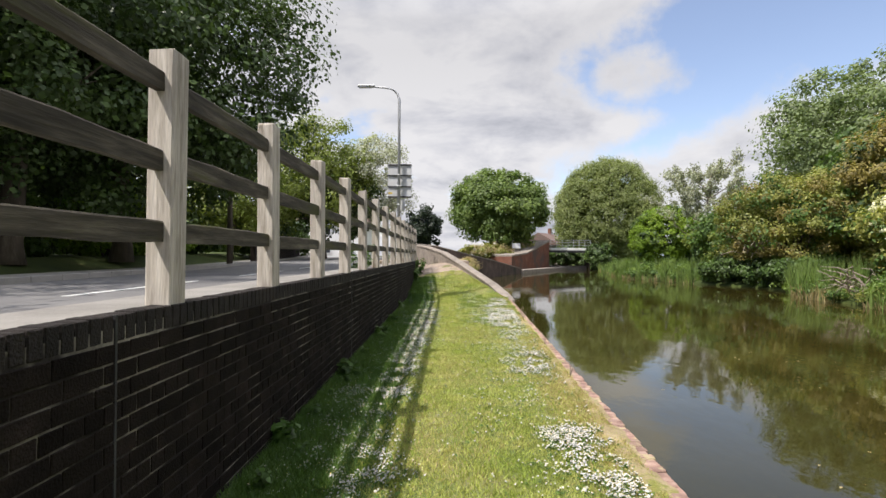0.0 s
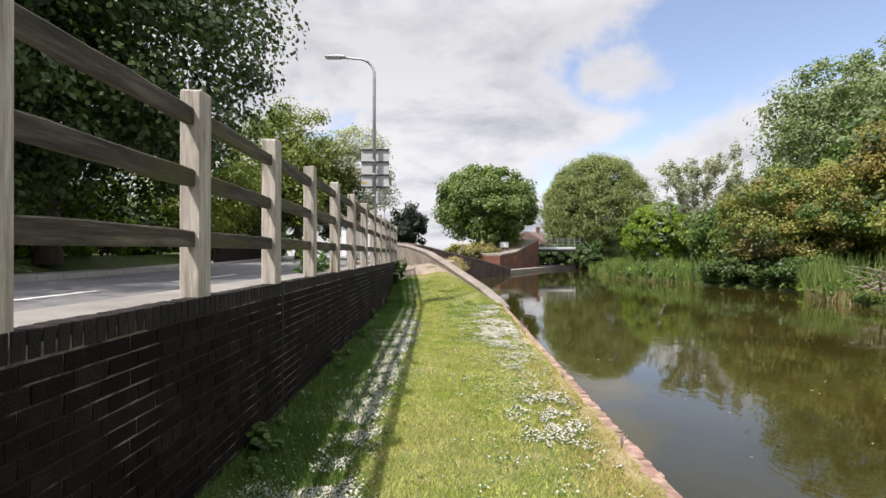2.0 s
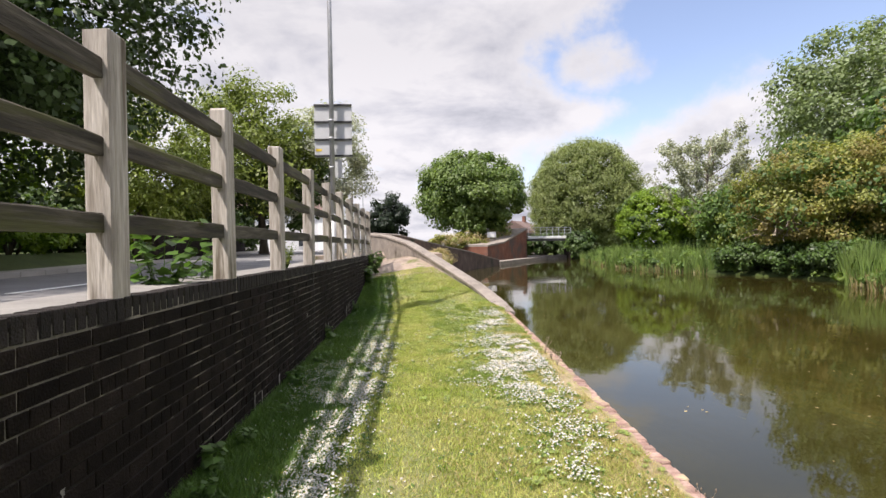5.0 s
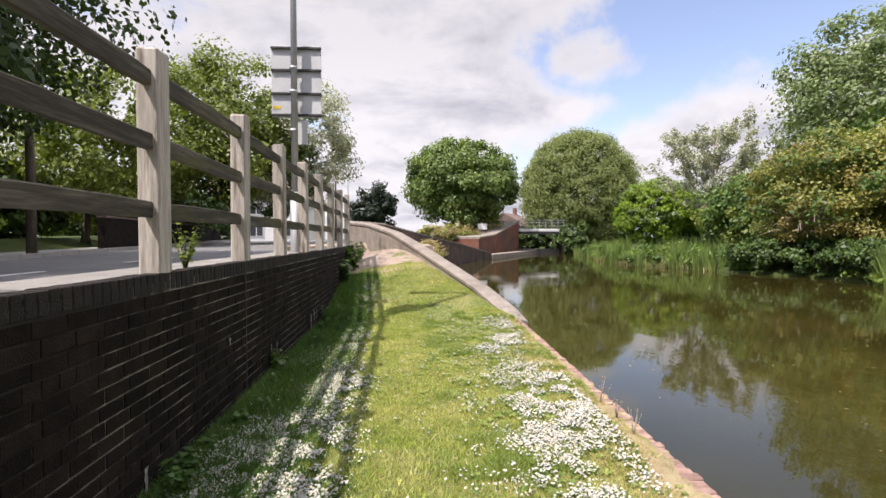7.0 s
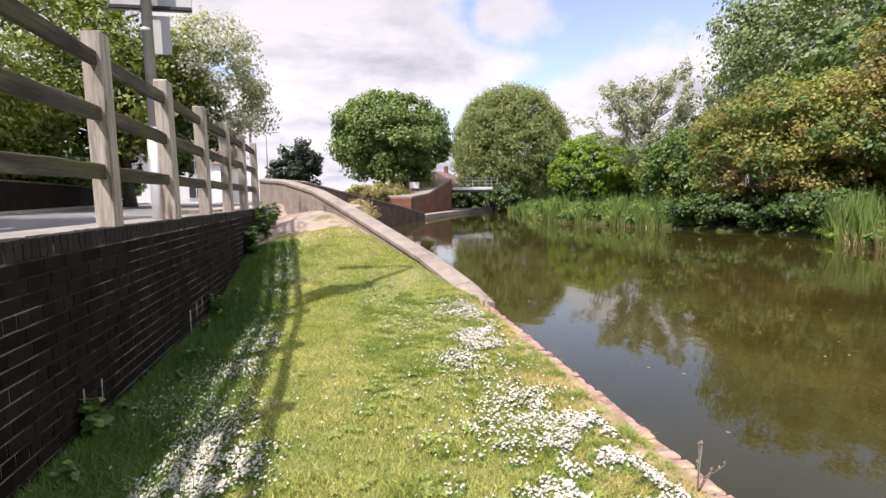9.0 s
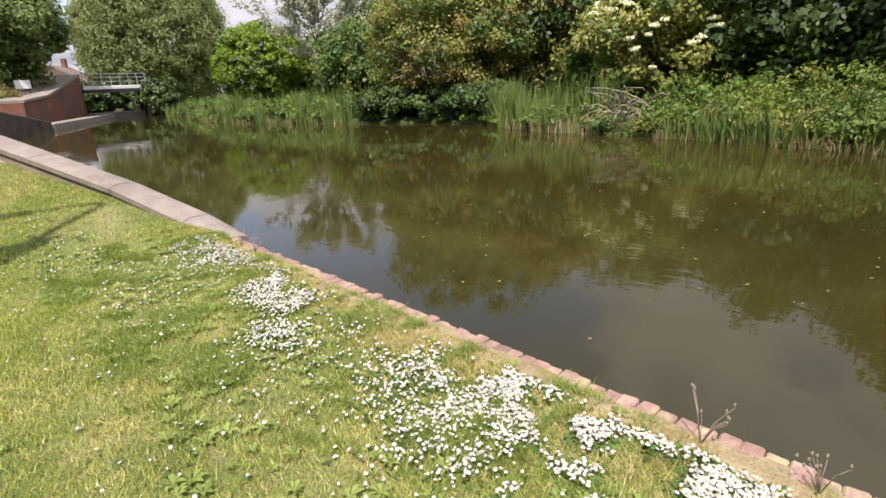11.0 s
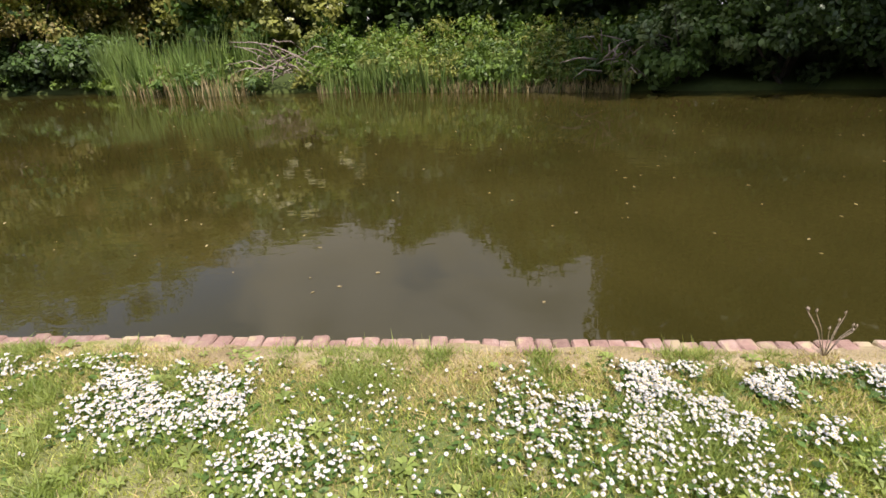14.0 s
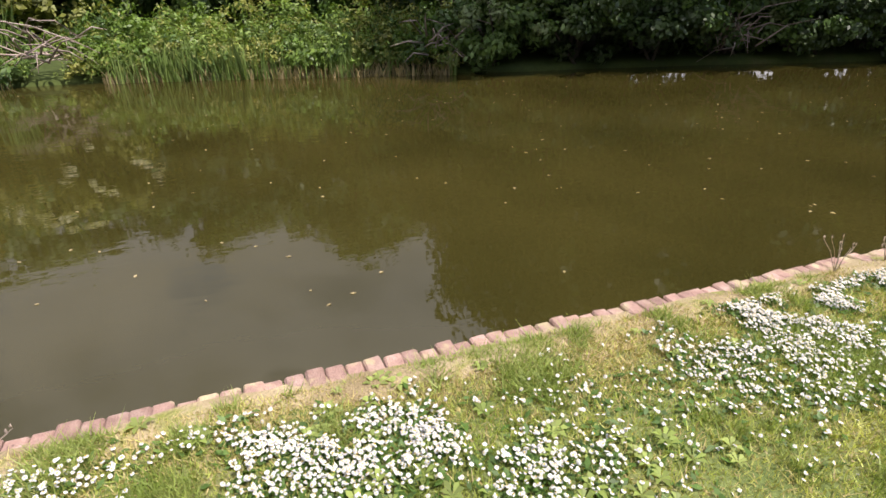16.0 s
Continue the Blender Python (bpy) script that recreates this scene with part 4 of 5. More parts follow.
house("white rendered house with a brown tiled roof", (-17.0, 82.0, 1.2), (11, 8, 4.6), 2.4, -8, 2, 3, M_WHITE)
house("small white gabled house beyond the road", (-14.6, 64.0, 1.2), (8, 7, 4.2), 2.2, 12, 2, 3, M_WHITE)
house("pale house with a steep roof behind the trees", (17.5, 94.0, 0.6), (7, 7, 2.8), 2.0, 60, 1, 3, M_STONE)
street_lamp("distant grey street lamp with a short arm", (-5.3, 62.0, 1.25), 6.3, -1.4, "street lamps")
far_pole = thing("utility_pole", "thin dark distant utility pole", "pole", (-4.6, 47.0, 1.25))
tube_part("shaft", [(0, 0, -0.2), (0, 0, 5.6)], [0.09, 0.06], M_BARK, far_pole, 8)
tree_thing("dark conifer far along the road", (-4.6, 92.0, 0.6), [(L_CONIFER, crown_leaves((0, 0, 5.2), (3.6, 3.6, 4.4), 80, 90, 0.28, clump=0.3, low=-0.9, inner=0.5))], (0, 0, 8.8), 0.25, 31, 2.5, 8)

# ---- trees beyond the bridge ----
tree_thing("round full-leaved green chestnut tree by the bridge", (6.7, 66.5, 0.9), [(L_CHEST, crown_leaves((0, 0, 6.0), (3.6, 3.6, 3.4), 60, 110, 0.20, clump=0.4, low=-0.9)), (L_CHEST, crown_leaves((0, 0, 6.2), (5.7, 5.7, 5.0), 210, 220, 0.155, clump=0.24, low=-0.85, inner=0.45, lumpy=0.16, slim=0.75))], (0.2, 0, 10.0), 0.4, 41, 4.4, 14)
tree_thing("dense dome-shaped willow at the water", (24.2, 80.0, 0.4), [(L_WILLOW, crown_leaves((0, 0, 6.4), (6.3, 6.3, 7.2), 170, 70, 0.30, clump=0.24, low=-0.9, inner=0.3)), (L_WILLOW, crown_leaves((0, 0, 6.9), (7.6, 7.6, 8.4), 1050, 95, 0.155, clump=0.15, low=-0.8, inner=0.09, lumpy=0.04, slim=0.40, droop=1.2))], (0.2, 0, 14.0), 0.5, 42, 5.5, 14)
shrub("dry pale grass tuft beside the bridge wall", (1.5, 33.0, 0.1), (0.7, 1.1, 0.62), [(L_STRAW, 30, 70, 0.08, dict(clump=0.4, low=-0.6, slim=0.2, inner=0.5)), (L_OLIVE, 20, 50, 0.1, K)], 71)
for i, (x, y, rx, h) in enumerate([(5.4, 60.5, 2.2, 0.8), (8.6, 64.5, 2.4, 0.9), (3.4, 57.5, 2.0, 0.7)]):
    shrub("low dry grassy growth above the bridge abutment", (x, y, 1.2), (rx, 1.6, h), [(L_STRAW, 24, 60, 0.13, dict(clump=0.4, low=-0.5, slim=0.25, inner=0.5)), (L_OLIVE, 24, 60, 0.15, K)], 75 + i, group="abutment growth")
for i, (x, y) in enumerate(((14.0, 76.5), (17.0, 75.5), (19.6, 75.0))):
    shrub("dark shaded bush behind the footbridge", (x, y, -0.4), (1.9, 1.6, 1.7), [(L_DARK, 60, 80, 0.16, dict(clump=0.34, low=-0.95, inner=0.7))], 240 + i, group="bushes behind the footbridge")
shrub("dark leafy bush where the footbridge meets the bank", (19.2, 66.4, -0.35), (1.7, 1.6, 1.7), [(L_DARK, 70, 80, 0.15, dict(clump=0.3, low=-0.95, inner=0.6)), (L_MID, 25, 60, 0.14, dict(clump=0.26, low=-0.3, inner=0.3))], 248, group="bushes behind the footbridge")
ns = thing("notice_board", "small white notice board on two short posts", "sign", (8.2, 62.0, 1.6))
part("board", boxed((0, 0, 1.0), (0.95, 0.05, 0.6), 0.01), ns, mat=M_WHITE)
for s in (-1, 1):
    part("post", boxed((s * 0.35, 0.04, 0.4), (0.07, 0.06, 1.2), 0.005), ns, mat=M_DARKSTEEL)

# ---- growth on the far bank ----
# Dark leaves set deep in the bush stand in for its inner shade.
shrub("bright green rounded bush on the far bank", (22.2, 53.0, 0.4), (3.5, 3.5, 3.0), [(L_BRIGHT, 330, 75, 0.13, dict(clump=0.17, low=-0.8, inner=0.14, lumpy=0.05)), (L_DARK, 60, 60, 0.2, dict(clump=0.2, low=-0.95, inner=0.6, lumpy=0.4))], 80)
t = thing("tree", "sparse grey-leaved tree with bare spreading twigs", "tree", (21.6, 44.0, 0.5))
specs = [([Vector((0, 0, -0.2)), Vector((0.1, 0, 3.0)), Vector((0.2, 0.1, 6.0)), Vector((0.5, 0, 8.6))], [0.16, 0.12, 0.07, 0.012])]
br = random.Random(43)
for i in range(40):
    f = 1.0 + 6.2 * (i / 40)
    a = br.uniform(0, 6.28)
    l = (5.0 - 0.36 * f) * br.uniform(0.7, 1.1)
    foot = Vector((0.02 * f, 0, f))
    tip = foot + Vector((math.cos(a) * l * 0.85, math.sin(a) * l * 0.85, l * br.uniform(0.62, 1.05)))
    bow = foot.lerp(tip, 0.5) + Vector((math.cos(a), math.sin(a), -0.6)) * 0.12 * l
    specs.append(([foot, bow, tip], [0.05, 0.03, 0.008]))
    for j in range(4):
        g0 = bow.lerp(tip, br.uniform(0.0, 0.8))
        e0 = g0 + Vector((math.cos(a) + br.uniform(-.9, .9), math.sin(a) + br.uniform(-.9, .9), br.uniform(0.3, 1.5))) * 0.22 * l
        specs.append(([g0, g0.lerp(e0, 0.5) + Vector((0, 0, -0.04)), e0], [0.018, 0.012, 0.004]))
part("trunk", joined_tubes("trunk", specs, M_TWIG, 5), t)
tips = np.array([tuple(Vector(p[1]).lerp(Vector(p[-1]), f)) for p, w in specs[1:] for f in np.linspace(0.0, 1.0, 8)])
tips = np.repeat(tips, 11, 0) + rng.normal(0, 0.14, (len(tips) * 11, 3))
part("crown", quads_mesh("crown", rhombs(tips, unit(rng.normal(size=tips.shape) + [0, 0, 0.6]), 0.10, 0.5), L_BLOOM), t)
# The deep-set mid-green leaves paint the shade inside the crown.
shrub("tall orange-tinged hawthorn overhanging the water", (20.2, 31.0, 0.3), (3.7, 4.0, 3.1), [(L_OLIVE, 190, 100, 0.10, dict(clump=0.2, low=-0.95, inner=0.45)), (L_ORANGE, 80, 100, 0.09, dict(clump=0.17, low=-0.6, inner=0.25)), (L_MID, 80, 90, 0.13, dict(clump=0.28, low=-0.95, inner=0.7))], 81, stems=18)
shrub("green thicket on the far bank", (21.0, 38.5, 0.3), (3.0, 3.6, 2.4), [(L_MID, 110, 110, 0.14, K), (L_FRESH, 40, 80, 0.13, K)], 82)
tree_thing("tall grey-green ash behind the thicket", (33.0, 41.0, 0.6), [(L_BACK, crown_leaves((0, 0, 9.0), (7.6, 8.0, 7.2), 280, 170, 0.15, clump=0.2, low=-0.85, inner=0.45))], (0.3, 0.2, 14.5), 0.4, 44, 5.5, 16)
tree_thing("tall leafy ash further along the bank", (33.5, 28.0, 0.6), [(L_BACK, crown_leaves((0, 0, 5.8), (6.0, 6.5, 4.8), 190, 130, 0.2, clump=0.2, low=-0.9, inner=0.45))], (0.3, 0.2, 9.5), 0.35, 45, 5.5, 16)
# Deep-set dark leaves put the crown's shade into leaf colour.
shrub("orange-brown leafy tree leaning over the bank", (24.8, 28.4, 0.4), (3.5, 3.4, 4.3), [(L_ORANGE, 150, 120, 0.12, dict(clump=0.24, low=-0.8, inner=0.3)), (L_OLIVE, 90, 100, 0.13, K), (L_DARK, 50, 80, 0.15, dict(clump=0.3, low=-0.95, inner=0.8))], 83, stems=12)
shrub("elder bush with cream flower heads", (19.4, 20.6, 0.3), (2.4, 2.7, 2.2), [(L_OLIVE, 85, 100, 0.12, K), (L_MID, 40, 90, 0.13, K), (L_CREAM, 70, 34, 0.07, dict(clump=0.075, low=-0.4, inner=0.06, lumpy=0.05, flat=0.35))], 84, stems=10)
for i, (x, y, rx, ry, rz, mats) in enumerate([
        (20.3, 16.0, 3.0, 3.4, 2.9, (L_DARK, L_MID)), (18.2, 11.6, 3.0, 3.2, 3.0, (L_MID, L_DARK)), (15.6, 6.6, 3.2, 3.6, 3.6, (L_DARK, L_MID)),
        (13.6, 1.6, 3.2, 3.8, 3.6, (L_DARK, L_MID)), (12.4, -4.5, 3.6, 4.0, 3.6, (L_DARK, L_MID)), (11.4, -12.0, 3.8, 4.6, 3.6, (L_DARK, L_OLIVE))]):
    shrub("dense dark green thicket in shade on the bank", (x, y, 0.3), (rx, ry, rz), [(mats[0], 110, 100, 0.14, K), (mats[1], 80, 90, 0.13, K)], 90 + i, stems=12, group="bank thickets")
for i, (x, y, h, rad) in enumerate([(24.0, 11.0, 8.2, 4.6), (21.0, 2.0, 12, 5.5), (18.5, -8.0, 12, 5.5), (27.0, 18.5, 8.2, 4.6), (28.5, 33.0, 10, 4.5), (35.5, 53.0, 9, 4.0)]):
    tree_thing("tall dark tree behind the bank thicket", (x, y, 0.5), [(L_DARK if i % 2 else L_MID, crown_leaves((0, 0, h * 0.58), (rad, rad, h * 0.42), 170, 110, 0.18, clump=0.22, low=-0.95, inner=0.55))], (0.2, 0.1, h * 0.9), 0.3, 50 + i, rad * 0.8, 12, group="bank trees")

# low growth at the shaded water's edge, and the crowns that overhang it
# The dark leaf mix stands in for shade under the overhead crowns.
for i in range(9):
    y0 = 9.6 - i * 2.0
    shrub("bough hanging low over the water, darkened for bank shade", (shore_x(y0) + 0.55, y0, -0.1), (1.3 + 0.3 * (i % 3), 1.5, 0.8 + 0.2 * (i % 2)), [(L_DARK if i % 3 else L_MID, 60, 75, 0.095, dict(clump=0.3, low=-0.95, inner=0.6)), (L_MID if i % 3 else L_BACK, 16, 60, 0.085, dict(clump=0.3, low=-0.2, inner=0.3))], 110 + i, stems=8, group="low boughs")
# Dark leaves here fill in the shadow gap below the hawthorn.
for i, (x0, y0) in enumerate(((17.9, 26.6), (18.3, 28.4), (18.1, 30.4), (17.2, 32.4))):
    shrub("leafy bough trailing at the waterline, darkened for a shadow gap", (x0, y0, -0.15), (1.3, 1.3, 0.75), [(L_DARK, 45, 75, 0.11, dict(clump=0.32, low=-0.95, inner=0.6)), (L_MID, 22, 60, 0.10, dict(clump=0.3, low=-0.3, inner=0.3))], 220 + i, stems=7, group="low boughs")
for i, y0 in enumerate((7.6, 2.6, -2.6, -8.0)):
    tree_thing("dark alder leaning out over the canal", (shore_x(y0) + 1.9, y0, 0.1), [(L_DARK, crown_leaves((-1.3, 0, 5.2), (3.7, 3.6, 3.0), 190, 90, 0.14, clump=0.26, low=-0.8, inner=0.6))], (-0.9, 0.2, 7.0), 0.14, 120 + i, 2.4, 10, group="leaning alders")


for i, y in enumerate(range(-2, 56, 6)):
    shrub("dense green hedge closing off the far bank", (33.0 + (i % 2) * 1.2 - max(0, 14 - y) * 0.35, y, 0.5), (2.6, 4.2, 2.6), [(L_MID if i % 2 else L_DARK, 60, 80, 0.24, dict(clump=0.36, low=-0.95, inner=0.7))], 170 + i, group="far bank hedge")
# Darker leaves lie far in, as the shade within these thickets.
for i, (x, y, h) in enumerate(((26.6, 50.0, 2.6), (29.6, 46.0, 3.0), (26.0, 42.0, 2.4), (28.0, 57.0, 2.6))):
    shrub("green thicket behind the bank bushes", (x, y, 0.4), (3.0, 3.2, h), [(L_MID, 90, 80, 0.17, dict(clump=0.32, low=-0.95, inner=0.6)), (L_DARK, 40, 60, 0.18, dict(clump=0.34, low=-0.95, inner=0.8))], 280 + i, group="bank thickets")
shrub("leafy green thicket filling the bank", (23.2, 23.6, 0.4), (2.8, 2.8, 2.7), [(L_MID, 80, 90, 0.15, K), (L_OLIVE, 30, 70, 0.14, K)], 190, stems=9)


PATCH = np.random.default_rng(77).normal(size=(128, 128))


def wave(x, y, s, a):
    """Smooth, uneven patches about 1/s metres across, roughly -1 to 1."""
    def one(u, v):
        i, j = np.floor(u).astype(int), np.floor(v).astype(int)
        f, g = u - i, v - j
        f, g = f * f * (3 - 2 * f), g * g * (3 - 2 * g)
        p = lambda k, l: PATCH[k % 128, l % 128]
        return (p(i, j) * (1 - f) + p(i + 1, j) * f) * (1 - g) + (p(i, j + 1) * (1 - f) + p(i + 1, j + 1) * f) * g
    u, v = x * s * 0.5 + a * 13.7, y * s * 0.5 + a * 7.3
    return one(u, v) + 0.5 * one(u * 2.1 + 5, v * 2.1 + 9)


def blades(n, place, h, w, lean=0.35, mat=None):
    """Upright blades: a two-step ribbon each. place(n) gives feet."""
    f = place(n)
    a = rng.uniform(0, 2 * np.pi, n)
    side = np.stack([np.cos(a), np.sin(a), np.zeros(n)], 1)
    d = np.stack([rng.normal(0, lean, n), rng.normal(0, lean, n), np.ones(n)], 1)
    hh = h * rng.uniform(0.55, 1.15, (n, 1))
    ww = w * rng.uniform(0.7, 1.3, (n, 1))
    mid = f + np.array([0, 0, 0.55]) * hh + d * [1, 1, 0] * hh * 0.18
    tip = f + d * hh * [0.75, 0.75, 1.0]
    return np.stack([f - side * ww, f + side * ww, mid + side * ww * 0.8, tip, mid - side * ww * 0.8], 1)


def reed_bed(label, y0, y1, n, h, deep, name="reeds", straw=0.16):
    def feet(k):
        y = rng.uniform(y0, y1, k)
        u = rng.random(k) ** 1.4 * deep
        x = np.array([shore_x(v) for v in y]) - 0.25 + u
        return np.stack([x, y, np.minimum(-0.4 + u * 0.3, 0.3)], 1)

    def clumped(k):
        f = feet(k * 4)
        w = wave(f[:, 1], f[:, 0], 1.6, 5.0 + y0) + 0.6 * wave(f[:, 1], f[:, 0], 4.0, 2.0)
        return f[np.argsort(-w + rng.normal(0, 0.7, len(f)))[:k]]
    t = thing(name, label, "reeds", kind="stuff")
    for k in range(5):
        part("leaves", quads_mesh("reeds", blades(n // 5, clumped, h * (0.55 + 0.15 * k), 0.012 + 0.001 * k, 0.14 + 0.04 * (4 - k)), L_REED if k != 1 else L_LUSH), t)
    part("straw", quads_mesh("straw", blades(int(n * straw), feet, h * 0.42, 0.013, 0.32), L_STRAW), t, "dry straw-coloured stalks")
    return t


reed_bed("tall green reeds at the water's edge", 34.0, 50.0, 3600, 1.2, 2.6, straw=0.3)
reed_bed("green reeds lining the far bank", 20.3, 26.0, 2600, 1.35, 1.8, straw=0.3)
reed_bed("green reeds and sedge along the bank", 10.8, 18.5, 1500, 0.85, 0.8, straw=0.9)
reed_bed("distant reeds under the willow", 50.0, 74.0, 2200, 1.0, 2.6)


def bank_herbs(label, y0, y1, n, top, size, mats):
    """Leafy plants in clumps of different heights, with gaps between."""
    t = thing("bank_plants", label, "plants", kind="stuff")
    for mat, f in mats:
        k = max(6, int(n * f / 130))
        rows = []
        for j in range(k):
            y = rng.uniform(y0, y1)
            u = rng.random() * 2.2
            hgt = top * (0.35 + 0.65 * min(1, u / 1.0)) * rng.uniform(0.55, 1.1)
            w = rng.uniform(0.22, 0.5)
            rows.append(crown_leaves((shore_x(y) + u, y, -0.2 + hgt * 0.55), (w, w * 1.2, hgt * 0.5), 13, 10, size * rng.uniform(0.7, 1.3), clump=0.5, low=-0.8, inner=0.5, slim=0.42))
        part("leaves", quads_mesh("herbs", np.concatenate(rows), mat), t)
    return t


bank_herbs("lush nettles and herbs on the far bank", 10.4, 19.0, 34000, 1.5, 0.07, [(L_LUSH, 0.55), (L_OLIVE, 0.25), (L_MID, 0.2)])
bank_herbs("low green bank plants in part shade", 20.0, 34.0, 16000, 1.0, 0.10, [(L_LUSH, 0.6), (L_MID, 0.4)])
bank_herbs("mixed green plants along the far bank", 34.0, 62.0, 20000, 1.25, 0.13, [(L_LUSH, 0.5), (L_MID, 0.5)])


def dead_twigs(label, place, size, n, seed):
    r = random.Random(seed)
    t = thing("dead_branches", label, "branches", place)
    for i in range(n):
        s = Vector((r.uniform(-.3, .3), r.uniform(-.5, .5), r.uniform(0, .5))) * size
        e = s + Vector((r.uniform(-.8, .2), r.uniform(-1, 1), r.uniform(-.35, .6))) * size
        m_ = s.lerp(e, 0.5) + Vector((r.uniform(-.1, .1), r.uniform(-.1, .1), r.uniform(.05, .25))) * size
        tube_part("branch", [s, m_, e], [0.024, 0.016, 0.005], M_TWIG, t, 4)


dead_twigs("pale dead twigs at the waterline", (shore_x(19.4) + 0.15, 19.4, 0.15), 1.2, 34, 1)
dead_twigs("tangle of bare branches by the shaded bank", (shore_x(11.0) + 0.25, 11.0, 0.1), 1.0, 26, 2)
dead_twigs("grey bare twigs trailing over the water", (shore_x(4.2) - 0.3, 4.2, 0.1), 1.1, 30, 3)
dead_twigs("bare brown branches in the hawthorn", (17.6, 30.2, 1.6), 1.7, 40, 4)

# ---- lawn: grass and daisies ----
def lawn_points(n, y0, y1, pick):
    out = []
    got = 0
    while got < n:
        y = rng.uniform(y0, y1, n)
        e = 1.62 + 0.043 * y
        x = WALL_X + rng.random(n) * (e - 0.13 - WALL_X)
        k = pick(x, y, e) * (x < np.interp(y, [-10, 17.6] + [q[1] for q in PARAPET[1:]], [9, edge_x(17.6) - 0.13] + [q[0] - 0.2 for q in PARAPET[1:]]))
        keep = rng.random(n) < k
        p = np.stack([x, y], 1)[keep]
        out.append(p)
        got += len(p)
        if len(p) == 0:
            break
    return np.concatenate(out)[:n]


def lawn_blades(name, label, n, y0, y1, h, w, mat, pick, lean=0.5):
    p = lawn_points(n, y0, y1, pick)
    k = len(p)
    f = np.stack([p[:, 0], p[:, 1], np.array([lawn_z(a, b) for a, b in p]) - 0.004], 1)
    a = rng.uniform(0, 2 * np.pi, k)
    side = np.stack([np.cos(a), np.sin(a), np.zeros(k)], 1) * w * rng.uniform(0.6, 1.4, (k, 1))
    hh = h * rng.uniform(0.4, 1.3, (k, 1))
    tip = f + np.concatenate([rng.normal(0, lean, (k, 2)), np.ones((k, 1))], 1) * hh
    return tagged(part(name, quads_mesh(name, np.stack([f - side, f + side, tip], 1), mat)), label, "grass", kind="stuff")


def all_over(x, y, e):
    # Pale blades thin out beside the wall to deepen its shade.
    return np.clip(0.75 + 0.25 * wave(x, y, 2.2, 1.0), 0.15, 1) * np.clip((e - 0.12 - x) / 0.2, 0.5, 1) * np.clip((x - WALL_X - 0.1) / 0.5, 0.2, 1)


def by_edge(x, y, e):
    return np.clip(1.2 - (e - 0.2 - x) / 0.4, 0, 1) + np.clip(0.10 * wave(x, y, 1.7, 4.0), 0, 0.1)


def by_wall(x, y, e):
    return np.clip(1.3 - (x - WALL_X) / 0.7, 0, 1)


lawn_blades("grass_lawn", "short bright green mown grass", 190000, 2.0, 12.0, 0.035, 0.0038, L_GRASS, all_over)
lawn_blades("grass_lawn", "short bright green mown grass", 210000, 12.0, 18.0, 0.029, 0.0034, L_GRASS, all_over)
lawn_blades("grass_lawn", "sparse grass on the slope to the bridge", 40000, 18.0, 21.5, 0.035, 0.005, L_GRASS, all_over)
lawn_blades("grass_straw", "dead straw-coloured grass among the green", 70000, 2.0, 21.0, 0.026, 0.0032, L_DRY, lambda x, y, e: np.clip(0.35 + 0.5 * wave(x, y, 1.3, 2.0), 0.05, 1) * np.clip((x + 0.5) / 0.4, 0.05, 1) * np.where(y > 13, 0.55, 1.0), 0.9)
lawn_blades("grass_dry", "dry yellowed grass along the edging", 90000, 2.0, 18.0, 0.03, 0.0035, L_DRY, by_edge, 0.7)
# Real dark growth, thickened to put the wall's shade into the grass.
lawn_blades("grass_long", "longer dark grass along the wall foot, deepening its shade", 150000, 1.0, 21.0, 0.085, 0.0048, L_WEED, by_wall, 0.6)

lawn_blades("grass_tufts", "lush darker green tufts among the daisies", 60000, 11.5, 18.0, 0.05, 0.0035, L_TUFT,
            lambda x, y, e: np.clip(0.8 * wave(x, y, 7.0, 3.1) + 0.5 * wave(x, y, 17.0, 0.4) - 0.3, 0, 1) * np.clip((x - 0.5) / 0.5, 0, 1), 0.7)
# clumps of daisies: x, y, spread x, spread y, share
CLUMPS = [(1.33, 3.3, .24, .35, 4), (1.27, 4.15, .22, .25, 4), (1.33, 6.9, .24, .45, 4), (1.48, 7.5, .16, .4, 2), (1.5, 9.6, .22, .7, 4), (1.6, 11.2, .2, .5, 3), (1.29, 12.0, .22, .4, 6),
          (1.46, 11.5, .22, .35, 5), (1.62, 12.6, .28, .5, 8), (1.55, 13.2, .3, .4, 6.5), (1.88, 12.8, .18, .5, 8), (1.85, 13.6, .2, .35, 7), (1.6, 13.9, .22, .3, 3), (1.79, 15.4, .15, .34, 3.2), (1.85, 15.95, .14, .22, 2),
          (1.42, 15.1, .14, .16, 1.0), (1.7, 15.7, .2, .3, 1.4), (1.92, 16.2, .12, .25, 1), (2.0, 17.1, .14, .4, 2), (1.75, 17.0, .22, .5, 1.6), (1.9, 17.7, .14, .4, 1.2),
          (-0.33, 3.3, .18, .5, 4), (-0.75, 3.9, .25, .6, 4), (-0.40, 5.4, .16, .4, 9), (-0.75, 5.4, .22, .3, 5), (-0.34, 7.0, .14, .7, 9), (-0.65, 7.6, .2, .8, 4), (-0.36, 9.0, .16, .8, 10), (-0.36, 10.6, .18, .8, 11),
          (-0.56, 12.3, .3, .5, 14), (-0.25, 11.8, .16, .4, 6), (-0.70, 11.4, .22, .5, 9), (-0.86, 11.9, .16, .5, 6), (-0.33, 13.6, .2, .4, 12), (-0.42, 15.4, .2, .7, 7), (-0.78, 14.9, .18, .4, 2.5), (-0.36, 17.6, .16, 1.0, 5), (-0.45, 19.6, .15, .8, 3)]


